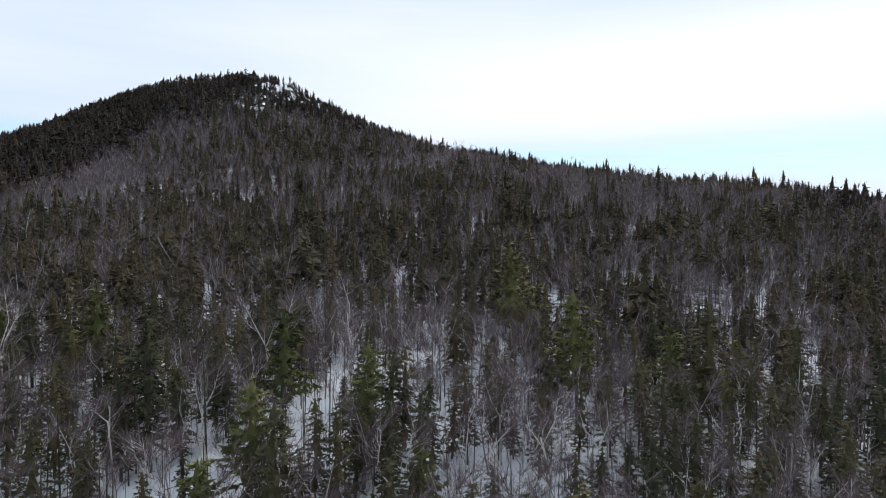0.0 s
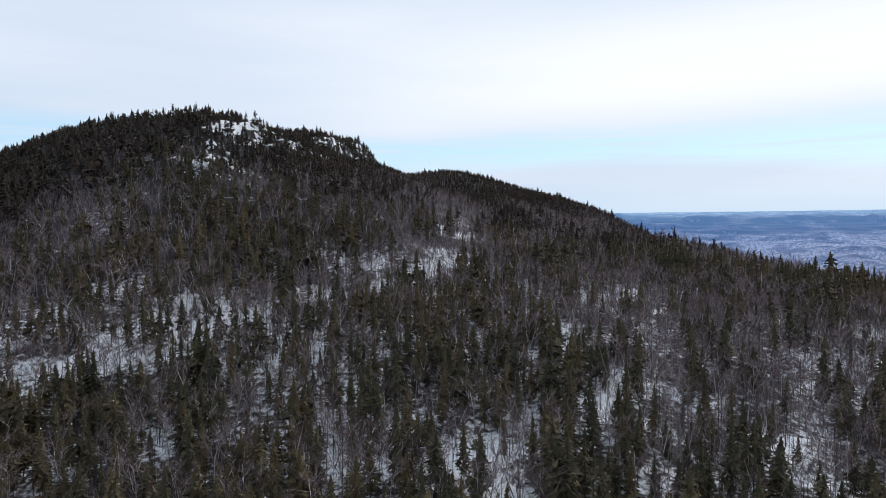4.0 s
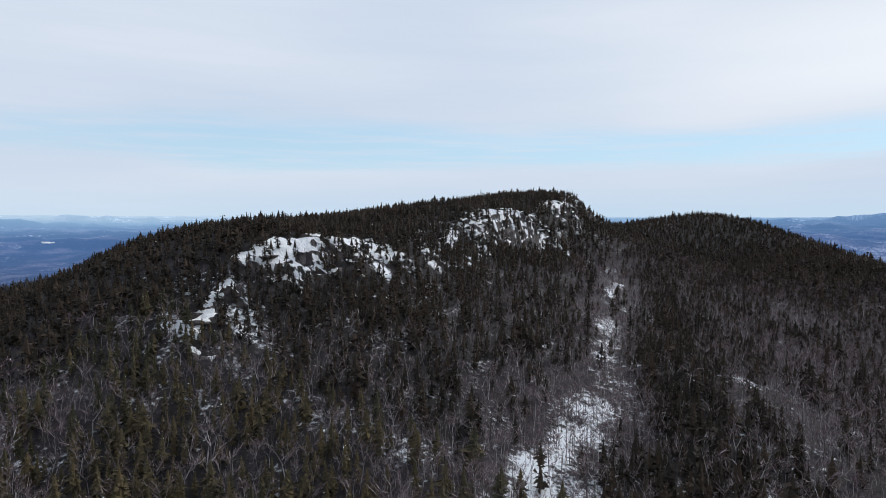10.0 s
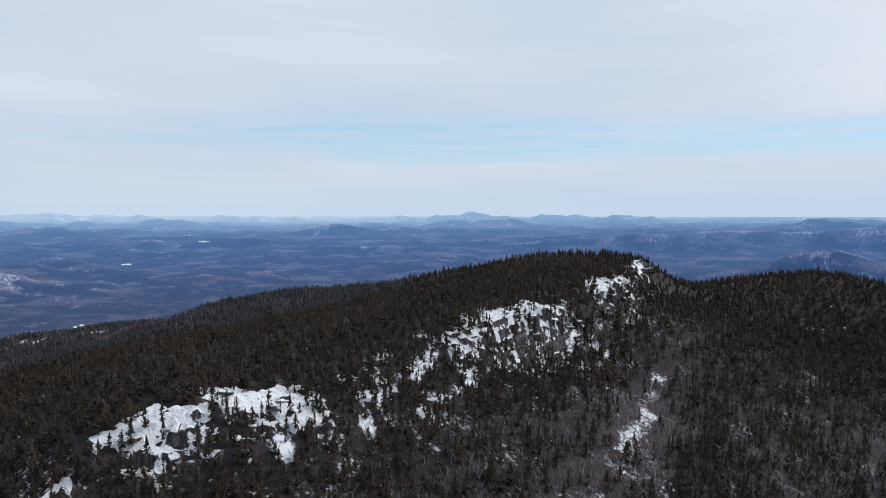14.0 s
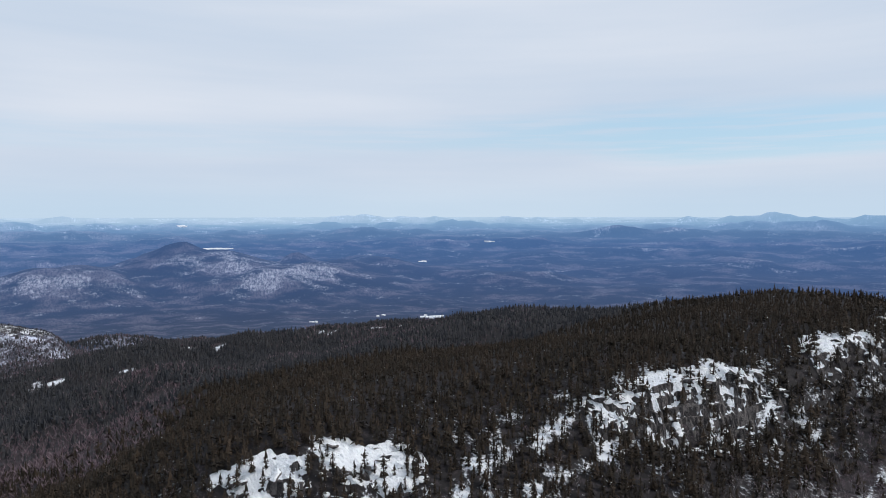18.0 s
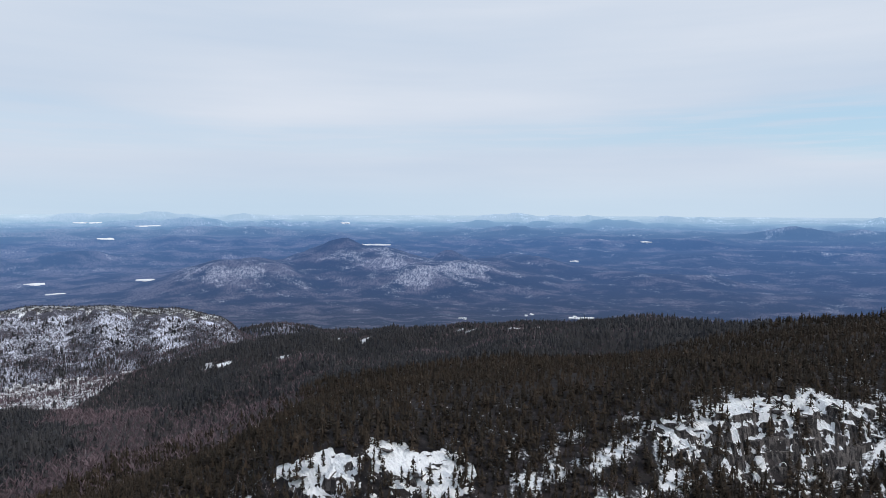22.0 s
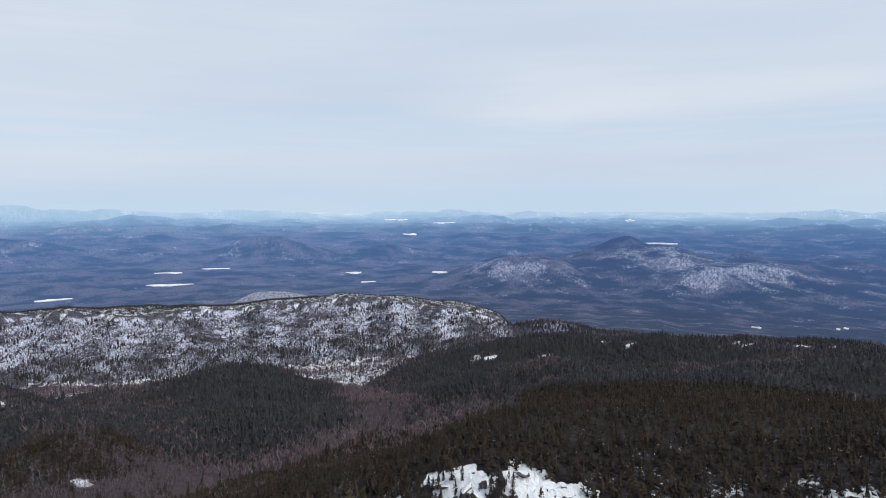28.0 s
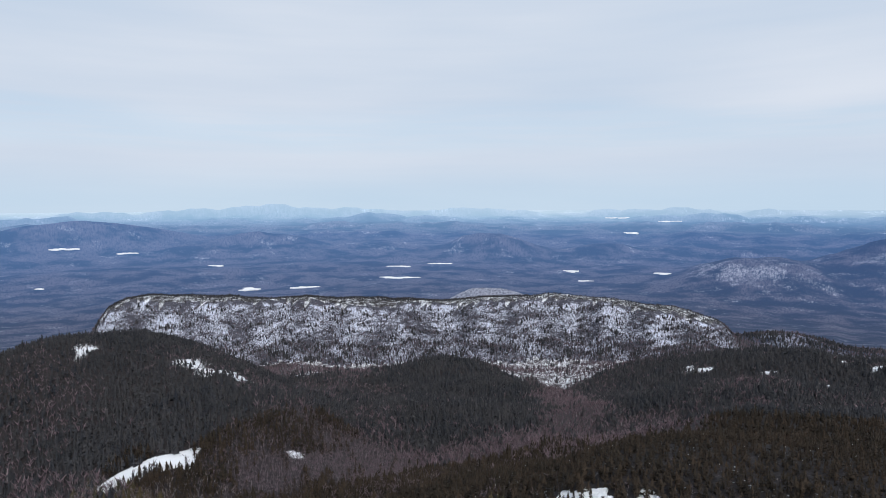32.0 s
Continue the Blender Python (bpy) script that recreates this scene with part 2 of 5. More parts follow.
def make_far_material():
    """Wooded lowland; kilometres of blue winter haze are put in as emission."""
    m, n, p = material("distant_country")
    pos = place_of(n)
    off = n.add("ShaderNodeVectorMath")
    off.operation = "SUBTRACT"
    n.link(pos, off.inputs[0])
    off.inputs[1].default_value = (85, 350, 0)
    flat = n.add("ShaderNodeVectorMath")
    flat.operation = "MULTIPLY"
    n.link(off.outputs[0], flat.inputs[0])
    flat.inputs[1].default_value = (1, 1, 0)
    ln = n.add("ShaderNodeVectorMath")
    ln.operation = "LENGTH"
    n.link(flat.outputs[0], ln.inputs[0])
    r = ln.outputs["Value"]
    fl = flat.outputs[0]
    # woods lie in long belts across the line of sight
    apart = n.add("ShaderNodeSeparateXYZ")
    n.link(fl, apart.inputs[0])
    swing = n.math("MULTIPLY", n.math("ARCTAN2", apart.outputs["X"], apart.outputs["Y"]), 3500.0)
    belt = n.add("ShaderNodeCombineXYZ")
    n.link(swing, belt.inputs["X"])
    n.link(r, belt.inputs["Y"])
    polar = belt.outputs[0]
    share = n.math("ADD", n.noise(n.scaled(polar, 0.0052, 0.0120, 1.0), 1.0, 8.0, 0.58), n.step(swing, -7200.0, -4300.0, -0.045, 0.035))
    hills = n.add("ShaderNodeAttribute")
    hills.attribute_name = "snow_cover"
    share = n.math("SUBTRACT", share, n.math("MULTIPLY", hills.outputs["Fac"], 0.14))
    evergreen = n.step(share, 0.38, 0.56)
    wood = n.mix(evergreen, (0.084, 0.078, 0.093), (0.014, 0.020, 0.028))
    broad = n.math("ADD", n.noise(n.scaled(polar, 0.007, 0.014, 1.0, (7, 3, 0)), 1.0, 8.0, 0.68), n.math("MULTIPLY", hills.outputs["Fac"], 0.30))
    speck = n.noise(n.scaled(polar, 0.075, 0.045, 1.0, (2, 5, 0)), 1.0, 5.0, 0.8)
    thin_wood = n.math("MULTIPLY", n.step(broad, 0.535, 0.70), n.step(n.math("MULTIPLY_ADD", hills.outputs["Fac"], 0.10, speck), 0.40, 0.66))
    wood = n.mix(n.math("MULTIPLY", thin_wood, 0.72), wood, (0.46, 0.47, 0.53))
    flecks = n.noise(n.scaled(polar, 0.045, 0.040, 1.0, (11, 8, 0)), 1.0, 6.0, 0.8)
    wood = n.mix(n.step(flecks, 0.56, 0.68, 0.0, 0.26), wood, (0.19, 0.180, 0.195))
    grain = n.noise(n.scaled(polar, 0.110, 0.050, 1.0, (1, 9, 0)), 1.0, 5.0, 0.8)
    wood = n.mix(n.step(grain, 0.46, 0.60, 0.0, 0.75), wood, (0.014, 0.017, 0.021))
    n.link(wood, p.inputs["Base Color"])
    p.inputs["Roughness"].default_value = 0.95
    # emission that stands in for haze, growing paler with distance
    haze_glow = n.ramp(n.math("DIVIDE", r, 5000.0), [(0.33, (0.008, 0.011, 0.022)), (0.42, (0.011, 0.021, 0.053)), (0.60, (0.017, 0.036, 0.096)), (0.74, (0.028, 0.068, 0.182)), (0.86, (0.046, 0.114, 0.280)),
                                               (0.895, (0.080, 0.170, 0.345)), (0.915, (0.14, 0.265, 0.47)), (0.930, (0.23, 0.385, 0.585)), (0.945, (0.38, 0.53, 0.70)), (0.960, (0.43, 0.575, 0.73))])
    # the emitted haze is brighter towards the south-west
    haze_glow = n.mix(1.0, haze_glow, n.mix(n.step(swing, -5400.0, -7400.0), (1.0, 1.0, 1.0), (1.30, 1.22, 1.13)), "MULTIPLY")
    n.link(haze_glow, p.inputs["Emission Color"])
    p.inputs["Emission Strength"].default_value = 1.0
    return m


def make_rock_material():
    m, n, p = material("snow_patched_granite")
    pos = place_of(n)
    lying = n.add("ShaderNodeAttribute")
    lying.attribute_name = "snow_lie"
    tone = n.mix(n.noise(pos, 0.35, 5.0, 0.6), (0.075, 0.068, 0.067), (0.190, 0.168, 0.160))
    streaks = n.noise(n.scaled(pos, 0.75, 0.75, 0.07), 1.0, 6.0, 0.72)
    tone = n.mix(n.step(streaks, 0.47, 0.53, 0.0, 0.9), tone, (0.024, 0.022, 0.024))
    tone = n.mix(n.step(n.noise(pos, 4.5, 5.0, 0.7), 0.52, 0.75, 0.0, 0.22), tone, (0.24, 0.21, 0.195))
    patches = n.math("SUBTRACT", n.noise(n.scaled(pos, 0.32, 0.22, 0.9), 1.0, 6.0, 0.62), 0.5)
    lie = n.math("ADD", lying.outputs["Fac"], n.math("MULTIPLY_ADD", patches, 1.45, 0.20))
    cracks = n.noise(n.scaled(pos, 0.30, 0.62, 0.13), 1.0, 5.0, 0.6)
    lie = n.math("ADD", lie, n.step(cracks, 0.55, 0.64, 0.0, 0.16))
    lie = n.math("SUBTRACT", lie, n.step(cracks, 0.42, 0.34, 0.0, 0.16))
    snowy = n.step(lie, 0.48, 0.53)
    n.link(n.mix(snowy, tone, (0.92, 0.93, 0.95)), p.inputs["Base Color"])
    n.put(p.inputs["Roughness"], 0.8)
    relief(n, p, n.math("ADD", n.noise(pos, 1.3, 7.0, 0.65), cracks), 0.8, 1.2)
    return m


def make_scarp_material():
    """Snow speckled over broken dark ledges, in rough level bands."""
    m, n, p = material("hazed_snow_speckled_scarp")
    pos = place_of(n)
    lying = n.add("ShaderNodeAttribute")
    lying.attribute_name = "snow_cover"
    bands = n.noise(n.scaled(pos, 0.050, 0.050, 0.22), 1.0, 6.0, 0.68)
    specks = n.noise(n.scaled(pos, 0.30, 0.30, 0.22), 1.0, 5.0, 0.8)
    stems = n.noise(n.scaled(pos, 1.1, 1.1, 0.07), 1.0, 4.0, 0.8)
    # rock and snow colours of the scarp carry a tint of blue haze
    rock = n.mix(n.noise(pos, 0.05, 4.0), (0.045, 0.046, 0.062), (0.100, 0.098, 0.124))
    lie = n.math("ADD", n.math("MULTIPLY", bands, 0.12), n.math("MULTIPLY_ADD", specks, 0.58, n.math("MULTIPLY", stems, 0.30)))
    lie = n.math("ADD", lie, n.math("MULTIPLY_ADD", lying.outputs["Fac"], 0.5, -0.292))
    steps = n.noise(n.scaled(pos, 0.016, 0.016, 0.07), 1.0, 5.0, 0.65)
    lie = n.math("SUBTRACT", lie, n.step(steps, 0.54, 0.60, 0.0, 0.06))
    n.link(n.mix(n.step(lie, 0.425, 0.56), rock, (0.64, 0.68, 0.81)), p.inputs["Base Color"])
    p.inputs["Roughness"].default_value = 0.85
    relief(n, p, specks, 0.6, 3.0)
    return m


def plain(name, a, b, scale, rough=0.8):
    m, n, p = material(name)
    pos = place_of(n)
    n.link(n.mix(n.step(n.noise(pos, scale, 5.0, 0.6), 0.35, 0.65), a, b), p.inputs["Base Color"])
    p.inputs["Roughness"].default_value = rough
    relief(n, p, n.noise(pos, scale * 3, 5.0), 0.3, 0.2)
    return m


GROUND = make_ground_material()
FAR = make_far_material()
ROCK = make_rock_material()
SCARP = make_scarp_material()
SNOW = plain("wind_packed_snow", (0.78, 0.80, 0.84), (0.86, 0.87, 0.89), 0.15)

# ---- the lie of the land ----
def hill(x, y, cx, cy, h, rx, ry, turn=0.0):
    c, s = math.cos(radians(turn)), math.sin(radians(turn))
    u, v = (x - cx) * c + (y - cy) * s, -(x - cx) * s + (y - cy) * c
    return h * np.exp(-(u / rx) ** 2 - (v / ry) ** 2)


def dome(x, y, cx, cy, h, rx, ry):
    """A broad rounded hill."""
    return h * np.exp(-(((x - cx) / rx) ** 2 + ((y - cy) / ry) ** 2) ** 0.8)


def ease(a, b, v):
    t = np.clip((v - a) / (b - a), 0, 1)
    return t * t * (3 - 2 * t)


def waves(x, y, size, seed, octaves=4, rough=0.5):
    """Smooth pseudo-random relief between about -1 and 1."""
    rng = np.random.default_rng(seed)
    out, amp = np.zeros_like(x, dtype=float), 1.0
    for o in range(octaves):
        k = 2 * math.pi / (size / 2 ** o)
        for _ in range(4):
            a, ph, st = rng.uniform(0, 2 * math.pi), rng.uniform(0, 2 * math.pi), rng.uniform(0.7, 1.3)
            out = out + amp * 0.35 * np.sin(k * st * (x * math.cos(a) + y * math.sin(a)) + ph)
        amp *= rough
    return out


def ledge_line(y):
    return -84 - 10 * np.exp(-((y - 330) / 25) ** 2) + 6 * np.exp(-((y - 385) / 18) ** 2) - 2 * np.sin(y * 0.045) - 13 * np.exp(-((y - 636) / 26) ** 2) + 3 * np.exp(-((y - 572) / 26) ** 2)


def crag(x, y):
    """The steep eastern face below the ridge, in four steps."""
    xc = ledge_line(y)
    a = 13 * np.exp(-((y - 345) / 34) ** 2) + 18 * np.exp(-((y - 485) / 48) ** 2) + 12 * np.exp(-((y - 562) / 26) ** 2) + 18 * np.exp(-((y - 628) / 36) ** 2)
    w = 1 + 0.9 * np.exp(-((y - 345) / 30) ** 2)
    return a * (ease(xc + 9 * w, xc - 4 * w, x) - 0.5 * ease(xc + 60, xc - 60, x))


# swells of the near mountain, on a grid of 90 m, from south to north
SWELL = [
    0, 2, 6, 19, 12, 12, 31, 21, 4,
    -2, 18, 14, 20, 34, 20, 19, 22, 15,
    -3, 13, -6, -4, 16, 10, 23, 20, 34,
    -3, -32, 8, 9, 25, 14, 28, 19, 49,
    -1, -10, 25, -7, 35, 37, 19, 28, 25,
    -1, 5, 31, 36, 35, 38, 16, 31, 23,
    4, 34, 23, 10, 27, 34, 28, 12, 45,
    33, 33, 40, 41, 37, 58, 16, 49, 18,
    25, 43, 28, 34, 50, 30, 26, 59, 28,
    4, 13, 5, 1, 18, 75, 90, 44, 12
]


# low hills of the far country: place, height, breadth
KNOLLS = ((-5002, 1434, 115, 160), (-4074, 5311, 41, 433), (-5712, 5831, 25, 574), (-3778, 2999, 57, 289), (-4817, 7861, 25, 507), (-8522, 4350, 72, 438), (-10616, 9346, 150, 861), (-1153, 11187, 225, 1300), (-3310, 12292, 150, 1300), (-778, 5386, 222, 453), (-3276, 8615, 170, 900))


# swells of the valley behind the ridge, on a grid of 150 m, from south to north
VALLEY = [
    -1, -4, -1, 19, 6, -16, 4,
    0, -3, 6, 23, -12, -1, 72,
    -4, -2, 7, 21, -16, 47, 103,
    -4, 5, -13, -4, -30, -2, -15,
    21, 27, -9, -8, -3, 15, -7,
    28, -7, -8, 13, 20, 18, 4,
    39, -4, 6, 21, 0, -20, -6,
    23, 16, 23, 17, 0, 0, 9,
    14, 26, 24, 11, 2, 3, -4,
    37, 29, 13, 4, 1, 0, -3
]


def mesa_share(x, y):
    """How far up the scarp of the mesa a place lies, from 0 at its foot to 1 on its top; 0 off the mesa."""
    r, b = np.hypot(x - 90, y - 390), np.degrees(np.arctan2(-(x - 90), y - 390)) % 360
    wig = 16 * np.sin(b * 0.5) + 9 * np.sin(b * 1.7 + 1) + 5 * np.sin(b * 4.3 + 2)
    side = ease(94, 99, b) * ease(153, 148.5, b)
    face = 0.30 * ease(1320, 1440, r + wig) + 0.70 * ease(1430, 1545, r + wig)
    shelf = 0.035 * np.sin(face * 34 + 2.0 * np.sin(b * 1.1) + np.sin(b * 2.9 + 1)) * ease(0.15, 0.4, face) * ease(1.0, 0.9, face)
    return side * np.clip(face + shelf, 0, 1) * ease(1840, 1580, r)


def apron(x, y):
    """The snowy bare-wooded slope at the foot of the mesa."""
    r, b = np.hypot(x - 90, y - 390), np.degrees(np.arctan2(-(x - 90), y - 390)) % 360
    return ease(1105, 1165, r + 25 * waves(x, y, 90, 53, 2)) * ease(1400, 1350, r) * ease(50, 5, y + 0.2 * (x + 1050)) * ease(140, 132, b)


def mesa_top(x, y):
    b = np.degrees(np.arctan2(-(x - 90), y - 390)) % 360
    return np.interp(b, (94, 96.6, 98.4, 102, 106.7, 112.5, 116.5, 121, 126, 131, 135.3, 139.7, 143.7, 146, 147.6, 149, 152), (-165, -138, -102, -68, -52, -47, -57, -59, -68, -63, -43, -37, -37, -38, -42, -60, -120))


def height(x, y):
    x, y = np.asarray(x, float), np.asarray(y, float)
    h = -320 + 150 * np.exp(-(((x + 700) / 1500) ** 2 + ((y - 100) / 1700) ** 2) ** 2)
    h = h + hill(x, y, -150, 450, 150, 560, 560) + hill(x, y, -650, 150, 60, 300, 300) + crag(x, y)
    for i, w in enumerate(SWELL):
        a, b = -540 + 90 * (i % 9), -30 + 90 * (i // 9)
        h = h + w * np.exp(-((x - a) ** 2 + (y - b) ** 2) / 8464.0)
    # the valley, its wooded mound and the mesa across it
    keep = 1 - ease(-150, -40, x) * ease(260, 180, y)
    for i, w in enumerate(VALLEY):
        a, b = -1150 + 150 * (i % 7), -450 + 150 * (i // 7)
        h = h + w * keep * np.exp(-((x - a) ** 2 + (y - b) ** 2) / 40612.5)
    h = h + hill(x, y, -865, -165, 34, 120, 85, -25) - hill(x, y, -915, -15, 26, 90, 70) + hill(x, y, -150, -205, 34, 80, 70) + hill(x, y, -642, -12, 39, 122, 105) - hill(x, y, -348, 5, 19, 75, 85)
    h = h + hill(x, y, 25, 392, 8, 28, 38) - hill(x, y, -54, 521, 9, 22, 40) - hill(x, y, -42, 262, 7, 30, 26) - hill(x, y, -206, 332, 3.4, 40, 40) + hill(x, y, -15, 747, 2.5, 60, 50)
    up = mesa_share(x, y)
    h = h + (np.maximum(mesa_top(x, y), h) - h) * up
    h = h + hill(x, y, -1900, 250, 40, 180, 120) + hill(x, y, -1893, -640, 134, 230, 225, 27)
    d = np.hypot(x - 90, y - 390)
    h = h + ease(250, 900, d) * waves(x, y, 420, 5) * 6 + waves(x, y, 60, 9, 3) * 0.8
    # the lowland, its hills and the ranges on the horizon
    out = ease(2300, 4200, d)
    h = h + out * (16 * waves(x, y, 2400, 21, 3, 0.5) + 6 + 3 * waves(x, y, 620, 23, 2))
    bumps = 1 + 0.08 * waves(x, y, 420, 27, 2)
    h = h + bumps * (dome(x, y, -4030, -108, 172, 520, 400) + dome(x, y, -4804, 560, 190, 620, 430) + dome(x, y, -4590, 900, 132, 460, 430))
    h = h + bumps * (dome(x, y, -3864, 1000, 72, 360, 300) + dome(x, y, -4087, 1440, 92, 380, 330) + dome(x, y, -4700, 1750, 90, 420, 420)) + hill(x, y, -5300, 2200, 80, 700, 300)
    h = h + hill(x, y, -5700, -2570, 120, 420, 380) + hill(x, y, -6370, -1720, 105, 420, 300) + hill(x, y, -3900, 2600, 60, 600, 250)
    for kx, ky, up, wide in KNOLLS:
        h = h + hill(x, y, kx, ky, up, wide, wide * 0.8)
    b = np.arctan2(-(x - 90), y - 390)
    for k, (dist, wide, up, f) in enumerate(((7500, 900, 40, 9), (10500, 1300, 60, 11), (15500, 1800, 90, 13), (22000, 2600, 130, 12), (33000, 4500, 230, 10))):
        line = np.sin(b * f + 2.1 * k) + 0.6 * np.sin(b * f * 2.3 + k) + 0.45 * np.sin(b * f * 5.1 + 3 * k) + 0.30 * np.sin(b * f * 11.7) + 0.2 * np.sin(b * f * 23.3 + k)
        up = up + (40 + 60 * ease(8, 24, np.degrees(b)) * ease(72, 58, np.degrees(b))) * (k == 4) + 40 * (k == 3)
        h = h + np.clip(0.35 + 0.5 * line, 0, 2) * up * np.exp(-((d - dist - 500 * np.sin(b * 17 + k)) / wide) ** 2)
    for deg, dist, up, wide in ((54.7, 33000, 130, 1300), (36.4, 33000, 70, 2600), (47, 34000, 100, 2000), (95.5, 34000, 260, 900), (119.6, 33000, 300, 2300), (139, 33000, 250, 3200),
                                (129, 33000, 290, 3000), (-12, 30000, 90, 1500), (-18, 26000, 110, 1000)):
        h = h + hill(x, y, 90 - dist * math.sin(radians(deg)), 390 + dist * math.cos(radians(deg)), up, wide, wide)
    h = h + hill(x, y, -3000 * math.sin(radians(-16)) + 90, 390 + 3000 * math.cos(radians(-16)), 120, 300, 220)
    h = h + hill(x, y, 90 - 9000 * math.sin(radians(151)), 390 + 9000 * math.cos(radians(151)), 300, 1300, 1000)
    h = h + hill(x, y, 90 - 8000 * math.sin(radians(138)), 390 + 8000 * math.cos(radians(138)), 170, 700, 500) + hill(x, y, 90 - 7000 * math.sin(radians(119)), 390 + 7000 * math.cos(radians(119)), 150, 420, 420)
    return h


# open ledges: from y, to y, reach behind the brow and in front of it
LEDGES = ((333, 354, 9, 13), (359, 382, 20, 3), (444, 462, 6, 9), (464, 484, 9, 14), (486, 508, 8, 14), (510, 520, 5, 4), (542, 562, 9, 7), (564, 584, 8, 7), (596, 626, 8, 6), (305, 321, 4, 6))


def ledge_mask(x, y):
    """1 on the open rock."""
    xc, out = ledge_line(y), 0.0
    for y0, y1, back, front in LEDGES:
        out = np.maximum(out, ease(y0 - 1, y0 + 4, y) * ease(y1 + 1, y1 - 4, y) * ease(xc - back - 2, xc - back + 3, x) * ease(xc + front - 1, xc + front - 8, x))
    return out


GLADES = ((-75, 207, 9), (-54, 227, 7), (-66, 229, 6), (-95, 217, 8), (-60, 218, 7), (-49, 233, 5), (-40, 252, 5), (-36, 268, 6), (-27, 272, 5), (31, 253, 5), (31, 338, 4.5), (40, 262, 5), (47, 250, 4), (25, 392, 3), (-10, 164, 5), (-2, 148, 6), (8, 140, 5), (-8, 130, 5), (0, 178, 7), (3, 168, 5), (-72, 391, 3), (-77, 366, 3),
          (-43, 274, 4), (17, 217, 4), (20, 196, 5), (49, 190, 4), (91, 244, 4), (-18, 60, 5), (-11, 72, 5), (-26, 56, 4), (-60, 95, 4), (-209, 106, 7),
          (-263, -41, 16), (-261, -65, 15), (-275, -23, 13), (-218, -153, 12), (-1040, 182, 14), (-1038, 206, 15), (-1027, 303, 12), (-998, 377, 10), (-1092, 446, 15), (-1018, 619, 11), (-996, 690, 10), (-997, 729, 11), (-1045, 604, 11), (-1129, 395, 12))
GULLY_Y = (225, 251, 268, 287, 301, 321, 345, 375, 409, 436, 457, 486, 514, 552)
GULLY_X = (-46, -33, -15, -3, -4, -11, -8, -11, -18, -26, -30, -36, -46, -54)


def clearing(x, y):
    """1 where the snow lies open: the gully, the old field and a few glades."""
    gx = np.interp(y, GULLY_Y, GULLY_X)
    fray = 1 + 0.45 * waves(x, y, 26, 31, 3)
    broad = 6.5 + 2.0 * ease(340, 310, y) + 2.5 * ease(302, 270, y) - 2.0 * ease(440, 520, y)
    out = np.exp(-((x - gx) / (broad * np.clip(fray, 0.5, 2))) ** 2) * ease(225, 260, y) * (0.80 - 0.20 * ease(318, 345, y)) * ease(575, 520, y) * (0.85 + 0.35 * waves(x, y, 14, 38, 3))
    for a, b, r in GLADES:
        out = np.maximum(out, np.exp(-((x - a) ** 2 + (y - b) ** 2) / (r * np.clip(fray, 0.4, 2)) ** 2))
    u, v = (x + 143) * 0.64 + (y - 50) * 0.77, (y - 50) * 0.64 - (x + 143) * 0.77
    field = ease(9, 6, np.abs(u + 3 * waves(x, y, 22, 35, 3))) * ease(30, 23, np.abs(v + 4 * waves(x, y, 26, 36, 3)))
    return np.clip(np.maximum(out, 1.2 * field), 0, 1)


# share of spruces on the near slope in hundredths, on a grid of 50 m, from south to north
WOODS = [
    50, 65, 68, 62, 63, 50,
    50, 67, 72, 66, 73, 53,
    48, 71, 75, 56, 61, 65,
    16, 30, 76, 54, 44, 50,
    37, 50, 58, 31, 46, 47,
    40, 53, 46, 59, 42, 44,
    51, 59, 47, 52, 38, 45,
    50, 53, 55, 39, 40, 50,
    49, 37, 33, 51, 46, 50,
    47, 32, 42, 46, 42, 50,
    48, 33, 38, 48, 46, 49,
    50, 42, 36, 37, 36, 48,
    50, 61, 77, 62, 50, 50,
]


def far_from(x, y, pts):
    """Distance in plan from a broken line."""
    d = np.full(np.shape(x), 1e9)
    for a, b in zip(pts, pts[1:]):
        ux, uy = b[0] - a[0], b[1] - a[1]
        t = np.clip(((x - a[0]) * ux + (y - a[1]) * uy) / (ux * ux + uy * uy), 0, 1)
        d = np.minimum(d, np.hypot(x - a[0] - t * ux, y - a[1] - t * uy))
    return d


def near_woods(x, y):
    """The grid of WOODS, read smoothly."""
    n = len(WOODS) // 6
    u, v = np.clip((x + 130) / 50, 0, 4.999), np.clip((y - 50) / 50, 0, n - 1.001)
    i, j = np.floor(u).astype(int), np.floor(v).astype(int)
    fu, fv = u - i, v - j
    w = np.array(WOODS).reshape(n, 6) / 100.0
    return (w[j, i] * (1 - fu) + w[j, i + 1] * fu) * (1 - fv) + (w[j + 1, i] * (1 - fu) + w[j + 1, i + 1] * fu) * fv


